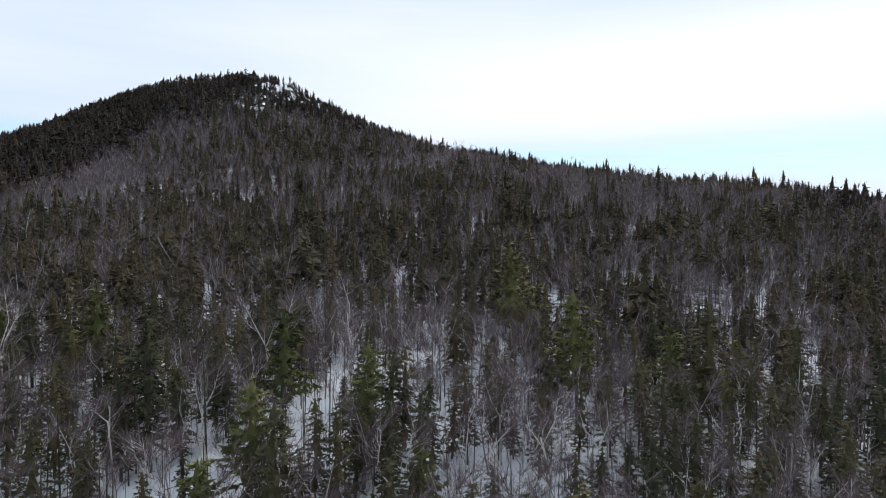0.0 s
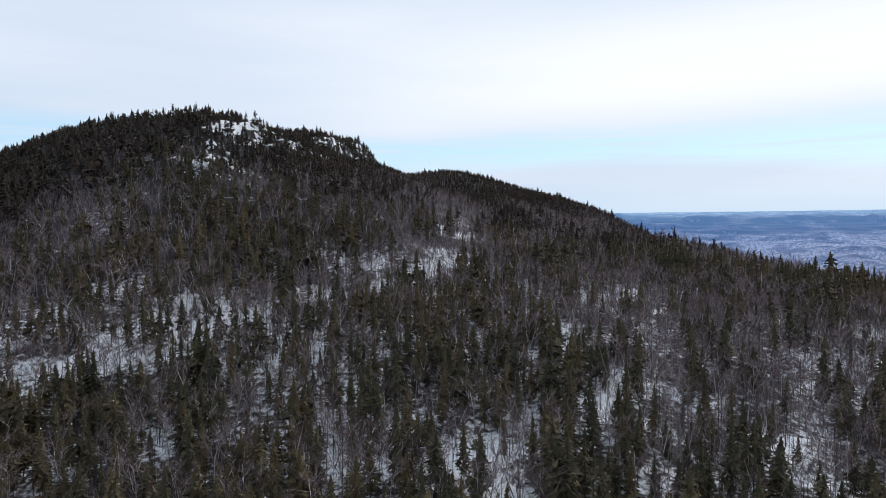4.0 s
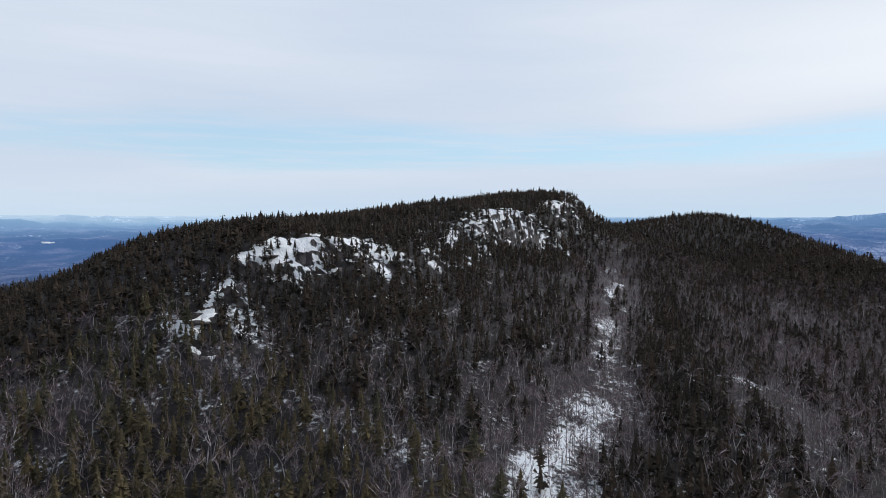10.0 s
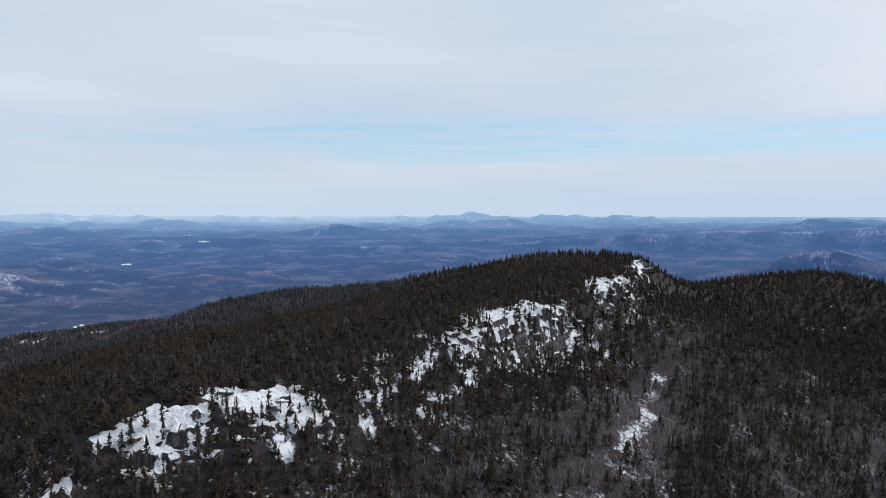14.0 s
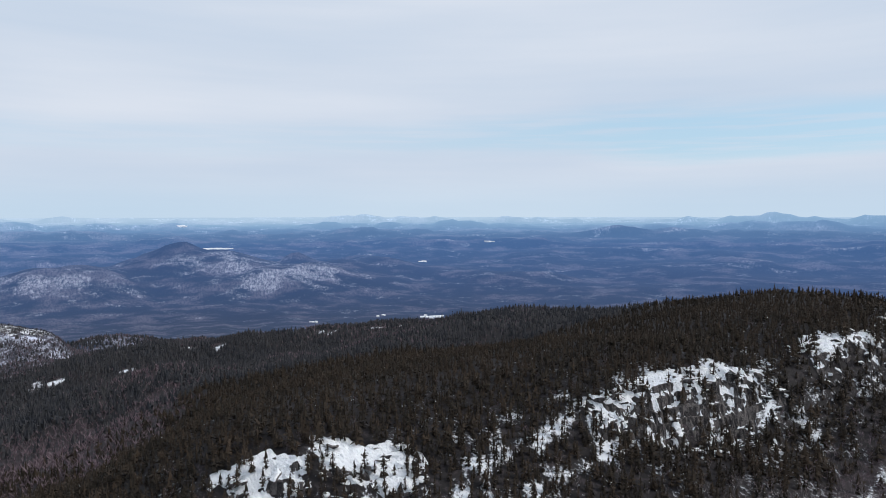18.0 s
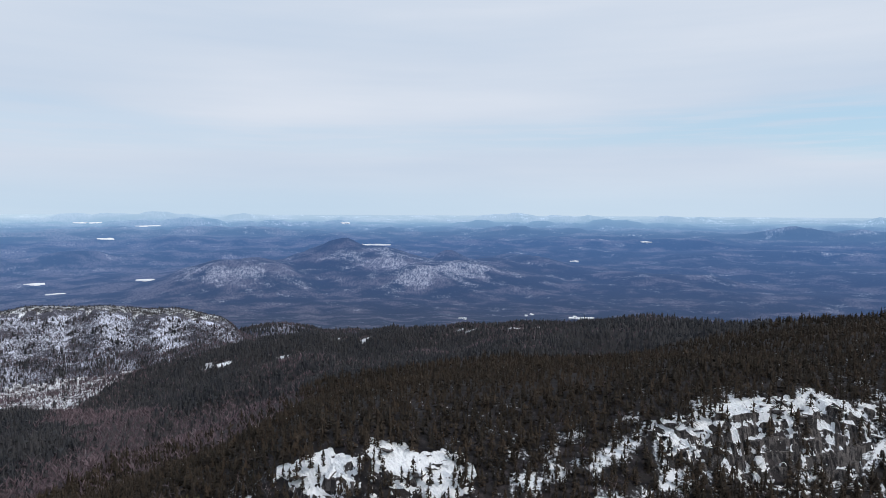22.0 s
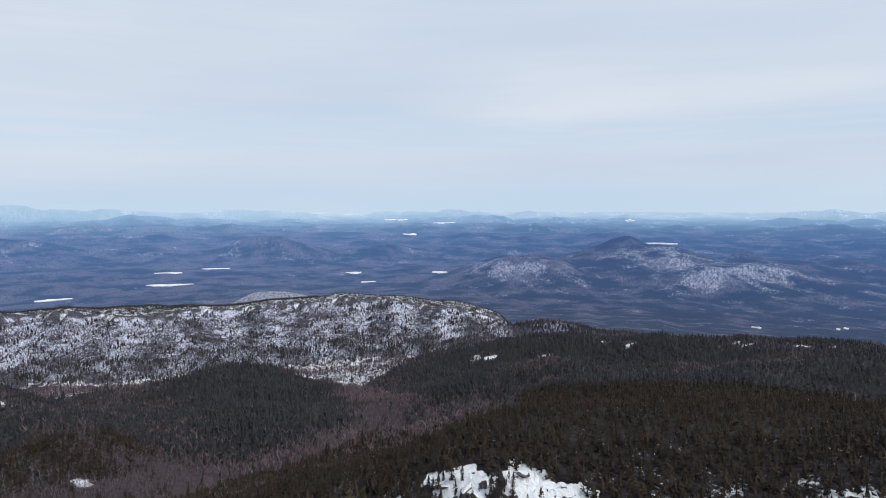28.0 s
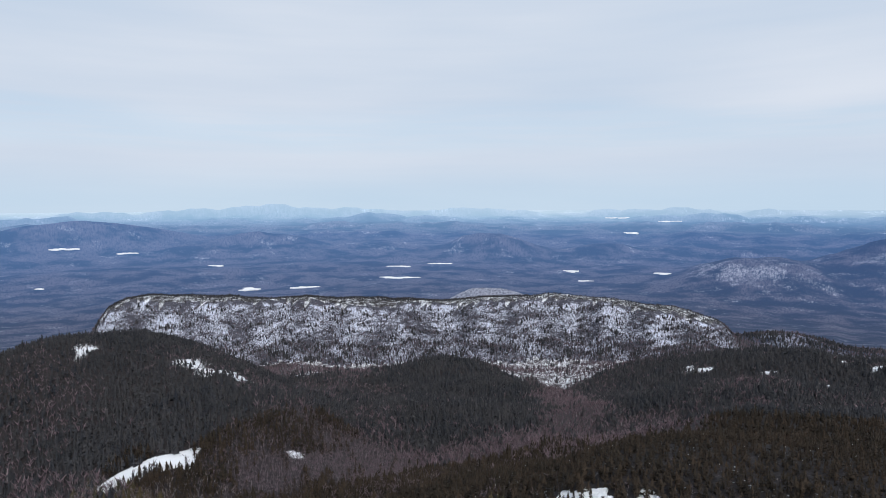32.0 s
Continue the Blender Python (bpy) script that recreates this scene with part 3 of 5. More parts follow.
def conifer_share(x, y, z):
    s = 0.5 + 1.25 * (0.85 * near_woods(x + 6 * waves(x, y, 60, 46, 2), y + 6 * waves(x, y, 60, 47, 2)) - 0.5) + 0.20 * waves(x, y, 70, 41, 3)
    s = s - 0.17 * ease(140, 100, y)
    s = np.where(z > 48, np.maximum(s, 0.45) + 0.5 * ease(48, 68, z) * ease(-35, -75, x), s)
    gx = np.interp(y, GULLY_Y, GULLY_X)
    s = s - 0.40 * np.exp(-((x - gx) / 12) ** 2) * ease(225, 260, y) * ease(600, 540, y)
    s = s + 0.35 * np.exp(-((x - gx - 22) / 8) ** 2) * ease(330, 370, y) * ease(470, 430, y)
    s = s - 0.10 * ease(12, 40, x - gx - 20) * ease(190, 240, y) * ease(600, 540, y)
    s = s + 0.70 * np.exp(-((y - 300 + 0.4 * (x - 44)) / 22) ** 2) * ease(30, 55, x)
    s = s + 0.50 * ease(590, 650, y) * ease(140, 60, x)
    # behind the ridge: the spruce flank, the bare-wooded trough below it, mixed woods beyond
    patch = waves(x, y, 180, 43, 3)
    d = far_from(x, y, ((-195, 128), (-285, 143), (-345, 192), (-450, 215), (-520, 172), (-600, 138), (-780, 52), (-950, -30), (-1010, -10)))
    d = np.minimum(d, far_from(x, y, ((-450, 215), (-500, 262), (-520, 330))))
    rosy = ease(46, 16, d + 18 * waves(x, y, 90, 48, 3))
    knoll = ease(130, 70, far_from(x, y, ((-830, -165), (-650, -10), (-450, 85))) + 20 * waves(x, y, 70, 44, 3))
    mixed = np.clip(0.54 + 0.44 * patch, 0.1, 0.95)
    r, b = np.hypot(x - 90, y - 390), np.degrees(np.arctan2(-(x - 90), y - 390)) % 360
    mixed = mixed * (1 - 0.9 * ease(1080, 1150, r) * ease(99, 105, b)) * (1 - 0.8 * hill(x, y, -905, -20, 1.0, 80, 70))
    mixed = np.clip(mixed + 0.30 * ease(-430, -330, x) * ease(90, 30, y), 0, 0.95)
    mixed = np.maximum(mixed, np.clip(0.9 * knoll + hill(x, y, -1030, 330, 1.3, 260, 330) * (1 - 0.8 * apron(x, y)) + hill(x, y, -590, 235, 1.0, 120, 60), 0, 0.93))
    flank = ease(18, 34, z + 8 * waves(x, y, 60, 49, 2) - 0.12 * (y - 300)) * ease(120, 200, y)
    s = np.where(x < -130, np.maximum(mixed * (1 - rosy) + 0.04, flank), s)
    up = mesa_share(x, y)
    return np.where(up > 0.06, np.where(up > 0.94, 0.8, 0.14 + 0.5 * ease(0.4, 0.9, waves(x, y, 70, 45, 2)) * ease(0.5, 0.2, up)), s)


def snow_cover(x, y):
    s = 0.72 - 0.34 * ease(100, 170, y) - 0.08 * ease(220, 320, y) - 0.065 * ease(45, 75, height(x, y)) - hill(x, y, -70, 300, 0.08, 32, 45) + 0.02 * ease(-60, -20, x) + hill(x, y, -62, 226, 0.14, 24, 16) - hill(x, y, -100, 250, 0.10, 40, 30)
    s = s - 0.07 * ease(320, 350, y) * ease(-60, -40, x) - 0.05 * ease(15, 45, x) * ease(120, 170, y) * ease(350, 320, y)
    s = s - 0.24 * ease(-4, 14, x) * ease(150, 115, y)
    s = s - 0.16 * ease(-8, -26, x) * ease(72, 92, y) * ease(180, 160, y)
    s = s - 0.34 * ease(75, 125, np.abs(x - 10)) * ease(200, 130, y) - 0.3 * ease(20, -10, y)
    off = x - ledge_line(y)
    skirt = ease(-20, -8, off) * ease(22, 8, off) * (0.6 * ease(300, 308, y) * ease(330, 322, y) + 0.7 * ease(388, 400, y) * ease(545, 520, y))
    s = s + skirt * (0.11 + 0.36 * waves(x, y, 12, 71, 3))
    s = s + (0.12 - s) * ease(-104, -150, x)
    up = mesa_share(x, y)
    s = np.where(up > 0.06, np.where(up > 0.93, 0.36, 0.53 + 0.10 * waves(x, y, 90, 51, 3) + 0.16 * ease(0.82, 0.93, up)), s)
    s = s + 0.30 * apron(x, y) * (up <= 0.06)
    s = s + hill(x, y, -1870, -640, 1.3, 260, 210) + hill(x, y, -1900, 250, 0.6, 180, 120)
    s = s + hill(x, y, -3780, -80, 0.60, 300, 430) + hill(x, y, -4330, 800, 0.60, 330, 380) + hill(x, y, -3720, 980, 0.65, 300, 280) + hill(x, y, -3900, 1420, 0.65, 300, 280)
    s = s + hill(x, y, -1735, 450, 0.7, 70, 120)
    for kx, ky, up, wide in KNOLLS:
        s = s + hill(x, y, kx, ky, 0.50, wide * 0.9, wide * 0.8)
    far = np.hypot(x - 85, y - 350)
    s = s + ease(24000, 30000, far) * (0.22 + 0.25 * waves(x, y, 1500, 77, 3)) * ease(100, 85, np.degrees(np.arctan2(85 - x, y - 350))) - 0.25 * ease(1700, 2100, far)
    east = np.degrees(np.arctan2(85 - x, y - 350))
    s = s + 0.5 * ease(2, -8, east) * ease(-60, -40, east) * ease(2300, 3000, far) * ease(14000, 8000, far)
    return np.clip(np.maximum(s, clearing(x, y) * np.where(x > -180, 0.84 - 0.04 * ease(340, 420, y), 0.74)), 0, 1)


EYE_LEVEL = 158.0


def settle(x, y, z):
    """Draws the far country in: beyond 3 km distances shrink so that 40 km ends at 4.9 km, along the same lines of sight."""
    x, y, z = (np.asarray(v, float) for v in (x, y, z))
    d = np.maximum(np.hypot(x - 85, y - 350), 1e-6)
    ux, uy = (x - 85) / d, (y - 350) / d
    near = d < 3000
    r = np.where(near, d, 3000 + 1900 * (1 - 3000 / np.maximum(d, 3000)))
    b = np.degrees(np.arctan2(-ux, uy))
    k = ease(1500, 5000, d)
    cx = np.interp(b, (-40, 0, 38, 70, 92, 122), (30, 35, 55, 82, 94, 94))
    cy = np.interp(b, (-40, 0, 38, 70, 92, 122), (150, 180, 255, 325, 362, 400))
    return 85 + (cx - 85) * k + r * ux, 350 + (cy - 350) * k + r * uy, np.where(near, z, EYE_LEVEL - (EYE_LEVEL - z) * r / d)


def mesh_from(name, verts, faces, mats, mat_index=None, smooth=False):
    """A mesh from arrays; faces all with the same number of corners."""
    me = bpy.data.meshes.new(name)
    verts, faces = np.asarray(verts, np.float32), np.asarray(faces, np.int32)
    k = faces.shape[1]
    me.vertices.add(len(verts))
    me.vertices.foreach_set("co", verts.ravel())
    me.loops.add(faces.size)
    me.loops.foreach_set("vertex_index", faces.ravel())
    me.polygons.add(len(faces))
    me.polygons.foreach_set("loop_start", np.arange(0, faces.size, k, dtype=np.int32))
    for m in mats:
        me.materials.append(m)
    if mat_index is not None:
        me.polygons.foreach_set("material_index", np.asarray(mat_index, np.int32))
    me.polygons.foreach_set("use_smooth", np.full(len(faces), smooth))
    me.update(calc_edges=True)
    return me


def build_ground():
    turn = np.concatenate([np.arange(-45, 165, 0.54), np.arange(165, 315, 1.5)])
    r = np.concatenate([np.arange(2, 520, 5.2), np.geomspace(520, 1300, 60), np.arange(1308, 1640, 8), np.geomspace(1650, 2000, 14), np.geomspace(2030, 60000, 95)])
    T, R = np.meshgrid(np.radians(turn), r, indexing="ij")
    X, Y = 85 - R * np.sin(T), 350 + R * np.cos(T)
    Z = height(X, Y) - 2.4 * ledge_mask(X, Y)
    X, Y, Z = settle(X, Y, Z)
    nt, nr = X.shape
    v = np.stack([X, Y, Z], -1).reshape(-1, 3)
    v = np.concatenate([v, [[85, 350, float(height(85, 350))]]])
    i, j = np.meshgrid(np.arange(nt), np.arange(nr - 1), indexing="ij")
    i2 = (i + 1) % nt
    q = np.stack([i * nr + j, i * nr + j + 1, i2 * nr + j + 1, i2 * nr + j], -1).reshape(-1, 4)[:, ::-1]
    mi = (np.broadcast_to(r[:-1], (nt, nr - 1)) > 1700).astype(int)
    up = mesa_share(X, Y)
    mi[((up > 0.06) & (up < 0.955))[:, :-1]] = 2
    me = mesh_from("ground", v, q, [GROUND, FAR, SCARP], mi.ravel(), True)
    gx, gy = np.append((85 - R * np.sin(T)).ravel(), 85.0), np.append((350 + R * np.cos(T)).ravel(), 350.0)
    for name, val in (("snow_cover", snow_cover(gx, gy)), ("spruce_share", np.clip(conifer_share(gx, gy, height(gx, gy)), 0, 1))):
        me.attributes.new(name, "FLOAT", "POINT").data.foreach_set("value", val.astype(np.float32))
    ob = new("ground", me)
    return tagged(ob, "snow-dusted wooded mountain ground falling away to blue lowland", "ground", kind="structure")


build_ground()

# ---- the forest ----
def bough_shape(seed, boughs, sprays, slim=0.2, bare=0.12, spray=0.034, lift=0.0):
    """A conifer of height 1 for close views: drooping boughs of uneven length, each feathered with short sprays of needles."""
    rng = np.random.default_rng(seed)
    lean = rng.uniform(0, 6.28, 3)
    v, f = [], []

    def girth(t, a):
        lobe = 1 + 0.18 * (math.sin(a + lean[0]) + math.sin(8 * t + lean[1]) + 0.7 * math.sin(2 * a + 17 * t + lean[2]))
        return slim * (0.06 + 0.94 * t ** 0.68) * lobe * (1 - 0.5 * max(0, (t - 0.78) / 0.22))

    for q in range(5):
        i, a0 = len(v), rng.uniform(0, 6.28)
        v.append((0, 0, 1 - (1 - bare) * max(0, q / 5 - 0.06)))
        for k in range(7):
            a = a0 + 0.8976 * k
            r = 0.34 * girth((q + 1) / 5, a) * rng.uniform(0.5, 1.4)
            v.append((r * math.cos(a), r * math.sin(a), 1 - (1 - bare) * min(1, (q + 1) / 5 + rng.uniform(-0.07, 0.03))))
        f += [(i, i + 1 + k, i + 1 + (k + 1) % 7) for k in range(7)]
    for k in range(boughs):
        t = ((k + rng.uniform(0, 1)) / boughs) ** 0.78
        a = k * 2.4 + rng.uniform(-0.5, 0.5)
        reach = girth(t, a) * rng.uniform(0.6, 1.2)
        z, drop = 1 - (1 - bare) * t, reach * (rng.uniform(-0.05, 0.42) - lift) * (1 if t > 0.12 else -1)
        for _ in range(max(5, int(sprays * (0.3 + 0.7 * reach / slim)))):
            u = rng.uniform(0.12, 1.0) ** 0.7
            side = a + rng.normal(0, 0.85)
            ln, w = spray * rng.uniform(0.6, 1.4), spray * rng.uniform(0.16, 0.36)
            px, py, pz = u * reach * math.cos(a), u * reach * math.sin(a), z - drop * u * u + rng.normal(0, 0.004)
            c, sn = math.cos(side), math.sin(side)
            tip = rng.normal(-0.12, 0.35) * ln
            roll = rng.uniform(-0.8, 0.8) * w
            i = len(v)
            v += [(px - w * sn, py + w * c, pz + roll), (px + w * sn, py - w * c, pz - roll), (px + ln * c, py + ln * sn, pz + tip)]
            f.append((i, i + 1, i + 2))
    return np.array(v), np.array(f)


def tufted_shape(seed, tufts, slim=0.21, bare=0.08, blunt=0.7, tiers=2, sides=6, core=0.5, size=1.0):
    """A conifer of height 1: a ragged dark core clothed in many small drooping sprays of needles."""
    rng = np.random.default_rng(seed)
    lean = rng.uniform(0, 6.28, 4)
    v, f = [], []

    def girth(t, a):
        lobe = 1 + 0.15 * (math.sin(a + lean[0]) + math.sin(9 * t + lean[1]) + 0.7 * math.sin(2 * a + 16 * t + lean[2]))
        return slim * (0.07 + 0.93 * t ** blunt) * lobe * (1 - 0.45 * max(0, (t - 0.78) / 0.22))

    for q in range(tiers):
        t0, t1 = max(0, q / tiers - 0.08), (q + 1) / tiers
        i, a0 = len(v), rng.uniform(0, 6.28)
        v.append((0, 0, 1 - (1 - bare) * t0))
        for k in range(sides):
            a = a0 + 6.283 * k / sides
            r = core * girth(t1, a) * rng.uniform(0.6, 1.3)
            v.append((r * math.cos(a), r * math.sin(a), 1 - (1 - bare) * min(1, t1 + rng.uniform(-0.06, 0.04))))
        f += [(i, i + 1 + k, i + 1 + (k + 1) % sides) for k in range(sides)]
    for k in range(tufts):
        t = ((k + rng.uniform(0.0, 1.0)) / tufts) ** 0.72
        a = k * 2.4 + rng.uniform(-0.6, 0.6)
        g = girth(t, a)
        m0, m1 = g * rng.uniform(0.15, 0.6), g * rng.uniform(0.75, 1.2)
        z = 1 - (1 - bare) * t
        w = size * (0.20 * g + 0.012) * rng.uniform(0.6, 1.3)
        drop = g * (rng.uniform(-0.15, 0.45) if t > 0.15 else rng.uniform(-0.8, 0.1))
        b, roll = a + rng.normal(0, 0.35), rng.uniform(-1.0, 1.0) * w
        c, sn = math.cos(a), math.sin(a)
        i = len(v)
        v += [(m0 * c - w * sn, m0 * sn + w * c, z + roll), (m0 * c + w * sn, m0 * sn - w * c, z - roll), (m1 * math.cos(b), m1 * math.sin(b), z - drop)]
        f.append((i, i + 1, i + 2))
    return np.array(v), np.array(f)


def snow_dabs(shape, seed, count, size):
    """Small clots of snow lying on the boughs of a conifer."""
    rng = np.random.default_rng(seed)
    v, f = [], []
    sv = shape[0]
    for k in rng.integers(len(sv) // 4, len(sv), count):
        p = sv[k] + (0, 0, 0.006)
        n = len(v)
        d = size * rng.uniform(0.5, 1.4, 3)
        v += [tuple(p + (d[0], 0, 0)), tuple(p + (-0.5 * d[0], d[1], 0)), tuple(p + (-0.5 * d[0], -d[1], 0)), tuple(p + (0, 0, 0.7 * d[2]))]
        f += [(n, n + 1, n + 3), (n + 1, n + 2, n + 3), (n + 2, n, n + 3)]
    return np.array(v), np.array(f)


def pole(v, f, p0, p1, r0, r1, sides=3):
    """Adds a tapered stick from p0 to p1."""
    p0, p1 = np.array(p0, float), np.array(p1, float)
    d = (p1 - p0) / (np.linalg.norm(p1 - p0) + 1e-9)
    s = np.cross(d, (0.31, 0.95, 0.02)); s /= np.linalg.norm(s); u = np.cross(d, s)
    i = len(v)
    for p, r in ((p0, r0), (p1, r1)):
        for k in range(sides):
            a = 2 * math.pi * k / sides
            v.append(tuple(p + r * (math.cos(a) * s + math.sin(a) * u)))
    for k in range(sides):
        n = (k + 1) % sides
        f += [(i + k, i + n, i + sides + n), (i + k, i + sides + n, i + sides + k)]


def sliver(v, f, p0, p1, w, rng):
    """Adds one thin twig."""
    p0, p1 = np.array(p0, float), np.array(p1, float)
    s = np.cross(p1 - p0, rng.normal(0, 1, 3)); s = s / (np.linalg.norm(s) + 1e-9) * w
    i = len(v)
    v += [tuple(p0 - s), tuple(p0 + s), tuple(p1)]
    f.append((i, i + 1, i + 2))


def strip(v, f, p0, p1, w0, w1, rng):
    """Adds a flat tapered branch of two triangles."""
    p0, p1 = np.array(p0, float), np.array(p1, float)
    s = np.cross(p1 - p0, rng.normal(0, 1, 3)); s = s / (np.linalg.norm(s) + 1e-9)
    i = len(v)
    v += [tuple(p0 - s * w0), tuple(p0 + s * w0), tuple(p1 + s * w1), tuple(p1 - s * w1)]
    f += [(i, i + 1, i + 2), (i, i + 2, i + 3)]


def hardwood_shape(seed, leaders, limbs, twigs, sides, wide=0.24, tw=0.004, fork=0.4, girth=0.0090):
    """A leafless tree of height 1 that forks into leaders. Returns the wood and the twigs."""
    rng = np.random.default_rng(seed)
    v, f, tv, tf = [], [], [], []
    hf = fork * rng.uniform(0.75, 1.2)
    knee = np.array((rng.normal(0, 0.02), rng.normal(0, 0.02), hf * 0.5))
    top = knee + np.array((rng.normal(0, 0.025), rng.normal(0, 0.025), hf * 0.5))
    rich = sides > 3
    if rich:
        pole(v, f, (0, 0, 0), knee, girth * 1.1, girth * 0.9, sides)
        pole(v, f, knee, top, girth * 0.9, girth * 0.75, sides)
    else:
        pole(v, f, (0, 0, 0), top, girth, girth * 0.7, 3)
    for q in range(leaders):
        a = 2 * math.pi * q / leaders + rng.uniform(-0.7, 0.7)
        out = np.array((math.cos(a), math.sin(a), 0))
        rise = (1 - hf) * rng.uniform(0.62, 0.98)
        spread = wide * rng.uniform(0.35, 0.85)
        base = top - np.array((0, 0, rng.uniform(0, 0.25 * hf)))
        bends = [base, base + out * spread * 0.55 + np.array((rng.normal(0, 0.025), rng.normal(0, 0.025), rise * 0.45)),
                 base + out * spread * rng.uniform(0.8, 1.1) + np.array((rng.normal(0, 0.03), rng.normal(0, 0.03), rise))]
        r = (girth * 0.62, girth * 0.4, girth * 0.12)
        for k in range(2):
            if rich:
                pole(v, f, bends[k], bends[k + 1], r[k], r[k + 1], 4)
            else:
                strip(v, f, bends[k], bends[k + 1], r[k] * 1.2, r[k + 1] * 1.2, rng)
        for k in range(limbs):
            t = rng.uniform(0.12, 0.95)
            p = bends[0] + (bends[1] - bends[0]) * t * 2 if t < 0.5 else bends[1] + (bends[2] - bends[1]) * (t * 2 - 1)
            b = a + rng.normal(0, 1.2)
            reach = wide * rng.uniform(0.35, 0.8) * (1.15 - 0.6 * t)
            mid = p + np.array((math.cos(b) * reach * 0.6, math.sin(b) * reach * 0.6, reach * rng.uniform(0.1, 0.6)))
            tip = mid + np.array((math.cos(b + rng.normal(0, .5)) * reach * 0.45, math.sin(b + rng.normal(0, .5)) * reach * 0.45, reach * rng.uniform(0.3, 0.9)))
            if rich:
                pole(v, f, p, mid, girth * 0.24, girth * 0.15, 3)
                pole(v, f, mid, tip, girth * 0.15, girth * 0.05, 3)
            else:
                sliver(v, f, p, tip, girth * 0.3, rng)
            for _ in range(twigs):
                u = rng.uniform(0.15, 1.0)
                s = p + (mid - p) * u * 2 if u < 0.5 else mid + (tip - mid) * (u * 2 - 1)
                e = s + np.array((rng.normal(0, 0.07) + 0.06 * math.cos(b), rng.normal(0, 0.07) + 0.06 * math.sin(b), rng.uniform(0.03, 0.19)))
                sliver(tv, tf, s, e, tw, rng)
    return (np.array(v), np.array(f)), (np.array(tv), np.array(tf))


def scatter(shapes, which, pos, scale, girth, spin):
    """One big array of verts and faces: shape which[i] at pos[i]."""
    V, F, n = [], [], 0
    for k, (sv, sf) in enumerate(shapes):
        sel = np.where(which == k)[0]
        if not len(sel) or not len(sf):
            continue
        c, s = np.cos(spin[sel])[:, None], np.sin(spin[sel])[:, None]
        g, h = (scale[sel] * girth[sel])[:, None], scale[sel][:, None]
        x, y, z = sv[:, 0][None], sv[:, 1][None], sv[:, 2][None]
        P = np.stack([(x * c - y * s) * g + pos[sel, 0:1], (x * s + y * c) * g + pos[sel, 1:2], z * h + pos[sel, 2:3]], -1)
        V.append(P.reshape(-1, 3))
        F.append((sf[None] + (np.arange(len(sel)) * len(sv))[:, None, None]).reshape(-1, 3) + n)
        n += P.shape[0] * P.shape[1]
    return np.concatenate(V), np.concatenate(F)


def stand(x0, x1, y0, y1, gap, seed, keep):
    rng = np.random.default_rng(seed)
    X, Y = np.meshgrid(np.arange(x0, x1, gap), np.arange(y0, y1, gap))
    x = X.ravel() + rng.uniform(-0.5, 0.5, X.size) * gap
    y = Y.ravel() + rng.uniform(-0.5, 0.5, X.size) * gap
    clumps = ease(0.20, 0.70, waves(x, y, 15, 61, 3)) * 0.55
    on_rock = ledge_mask(x, y)
    open_ = np.maximum(on_rock * (0.94 - clumps), clearing(x, y) * np.where(x < -120, np.where(np.hypot(x + 143, y - 50) < 50, 0.97, 0.38), np.where(y < 150, 0.30, np.where(y > 320, 0.20, 0.30))))
    open_ = np.maximum(open_, 0.12 * ease(165, 135, y) * ease(85, 120, y) * (x > -130) * ease(30, 10, x))
    k = keep(x, y) & (rng.uniform(0, 1, x.size) > open_)
    x, y = x[k], y[k]
    z = height(x, y)
    con = rng.uniform(0, 1, x.size) < conifer_share(x, y, z) * (1 - 0.75 * clearing(x, y))
    tall = np.interp(z, (-25, 30, 55, 75, 100), (8.8, 8.2, 6.0, 4.3, 4.1))
    tall = np.where(x < -125, np.interp(z, (-120, 0, 50, 80), (8.0, 7.0, 4.4, 3.5)), tall)
    tall = np.where(mesa_share(x, y) > 0.9, 3.4, tall)
    size = tall * rng.uniform(0.55, 1.25, x.size) * (1 + 0.2 * on_rock[k]) * np.where(rng.uniform(0, 1, x.size) < 0.08, 1.35, 1.0)
    return np.stack([x, y, z - 0.1], 1), con, size, rng


def off_path(x, y):
    """Distance in plan from the line of flight."""
    d = np.full(x.shape, 1e9)
    for a, b in (((0, 20), (0, 75)), ((0, 75), (20, 110)), ((20, 110), (52, 253)), ((52, 253), (94, 411))):
        a, b = np.array(a, float), np.array(b, float)
        t = np.clip(((x - a[0]) * (b - a)[0] + (y - a[1]) * (b - a)[1]) / ((b - a) @ (b - a)), 0, 1)
        d = np.minimum(d, np.hypot(x - a[0] - t * (b - a)[0], y - a[1] - t * (b - a)[1]))
    return d


def sparse_edge(x, y):
    """Thins the wood out at the two lower corners of the slope."""
    outer = (x > 0.72 * y + 25) | ((x < -0.72 * y - 20) & (x > -90 - 0.45 * (y - 20)))
    return ~outer | (np.sin(x * 12.9898 + y * 78.233) * 43758.5453 % 1 < 0.3)


NEAR_CON = [bough_shape(100 + k, 80, 34, 0.175 + 0.022 * (k % 4), 0.10 + 0.06 * (k % 3)) for k in range(8)]
PINE = [bough_shape(150 + k, 46, 56, 0.27, 0.28, 0.045, 0.25) for k in range(3)]
FINE_CON = [tufted_shape(180 + k, 150, 0.18 + 0.022 * (k % 4), 0.12, 0.72, 4, 7, 0.45, 0.8) for k in range(10)]
MID_CON = [tufted_shape(200 + k, 100, 0.19 + 0.022 * (k % 4), 0.10, 0.7, 3, 7, 0.5) for k in range(10)]
BACK_CON = [tufted_shape(250 + k, 60, 0.22 + 0.025 * (k % 4), 0.05, 0.65, 2, 6, 0.45, 1.12) for k in range(10)]
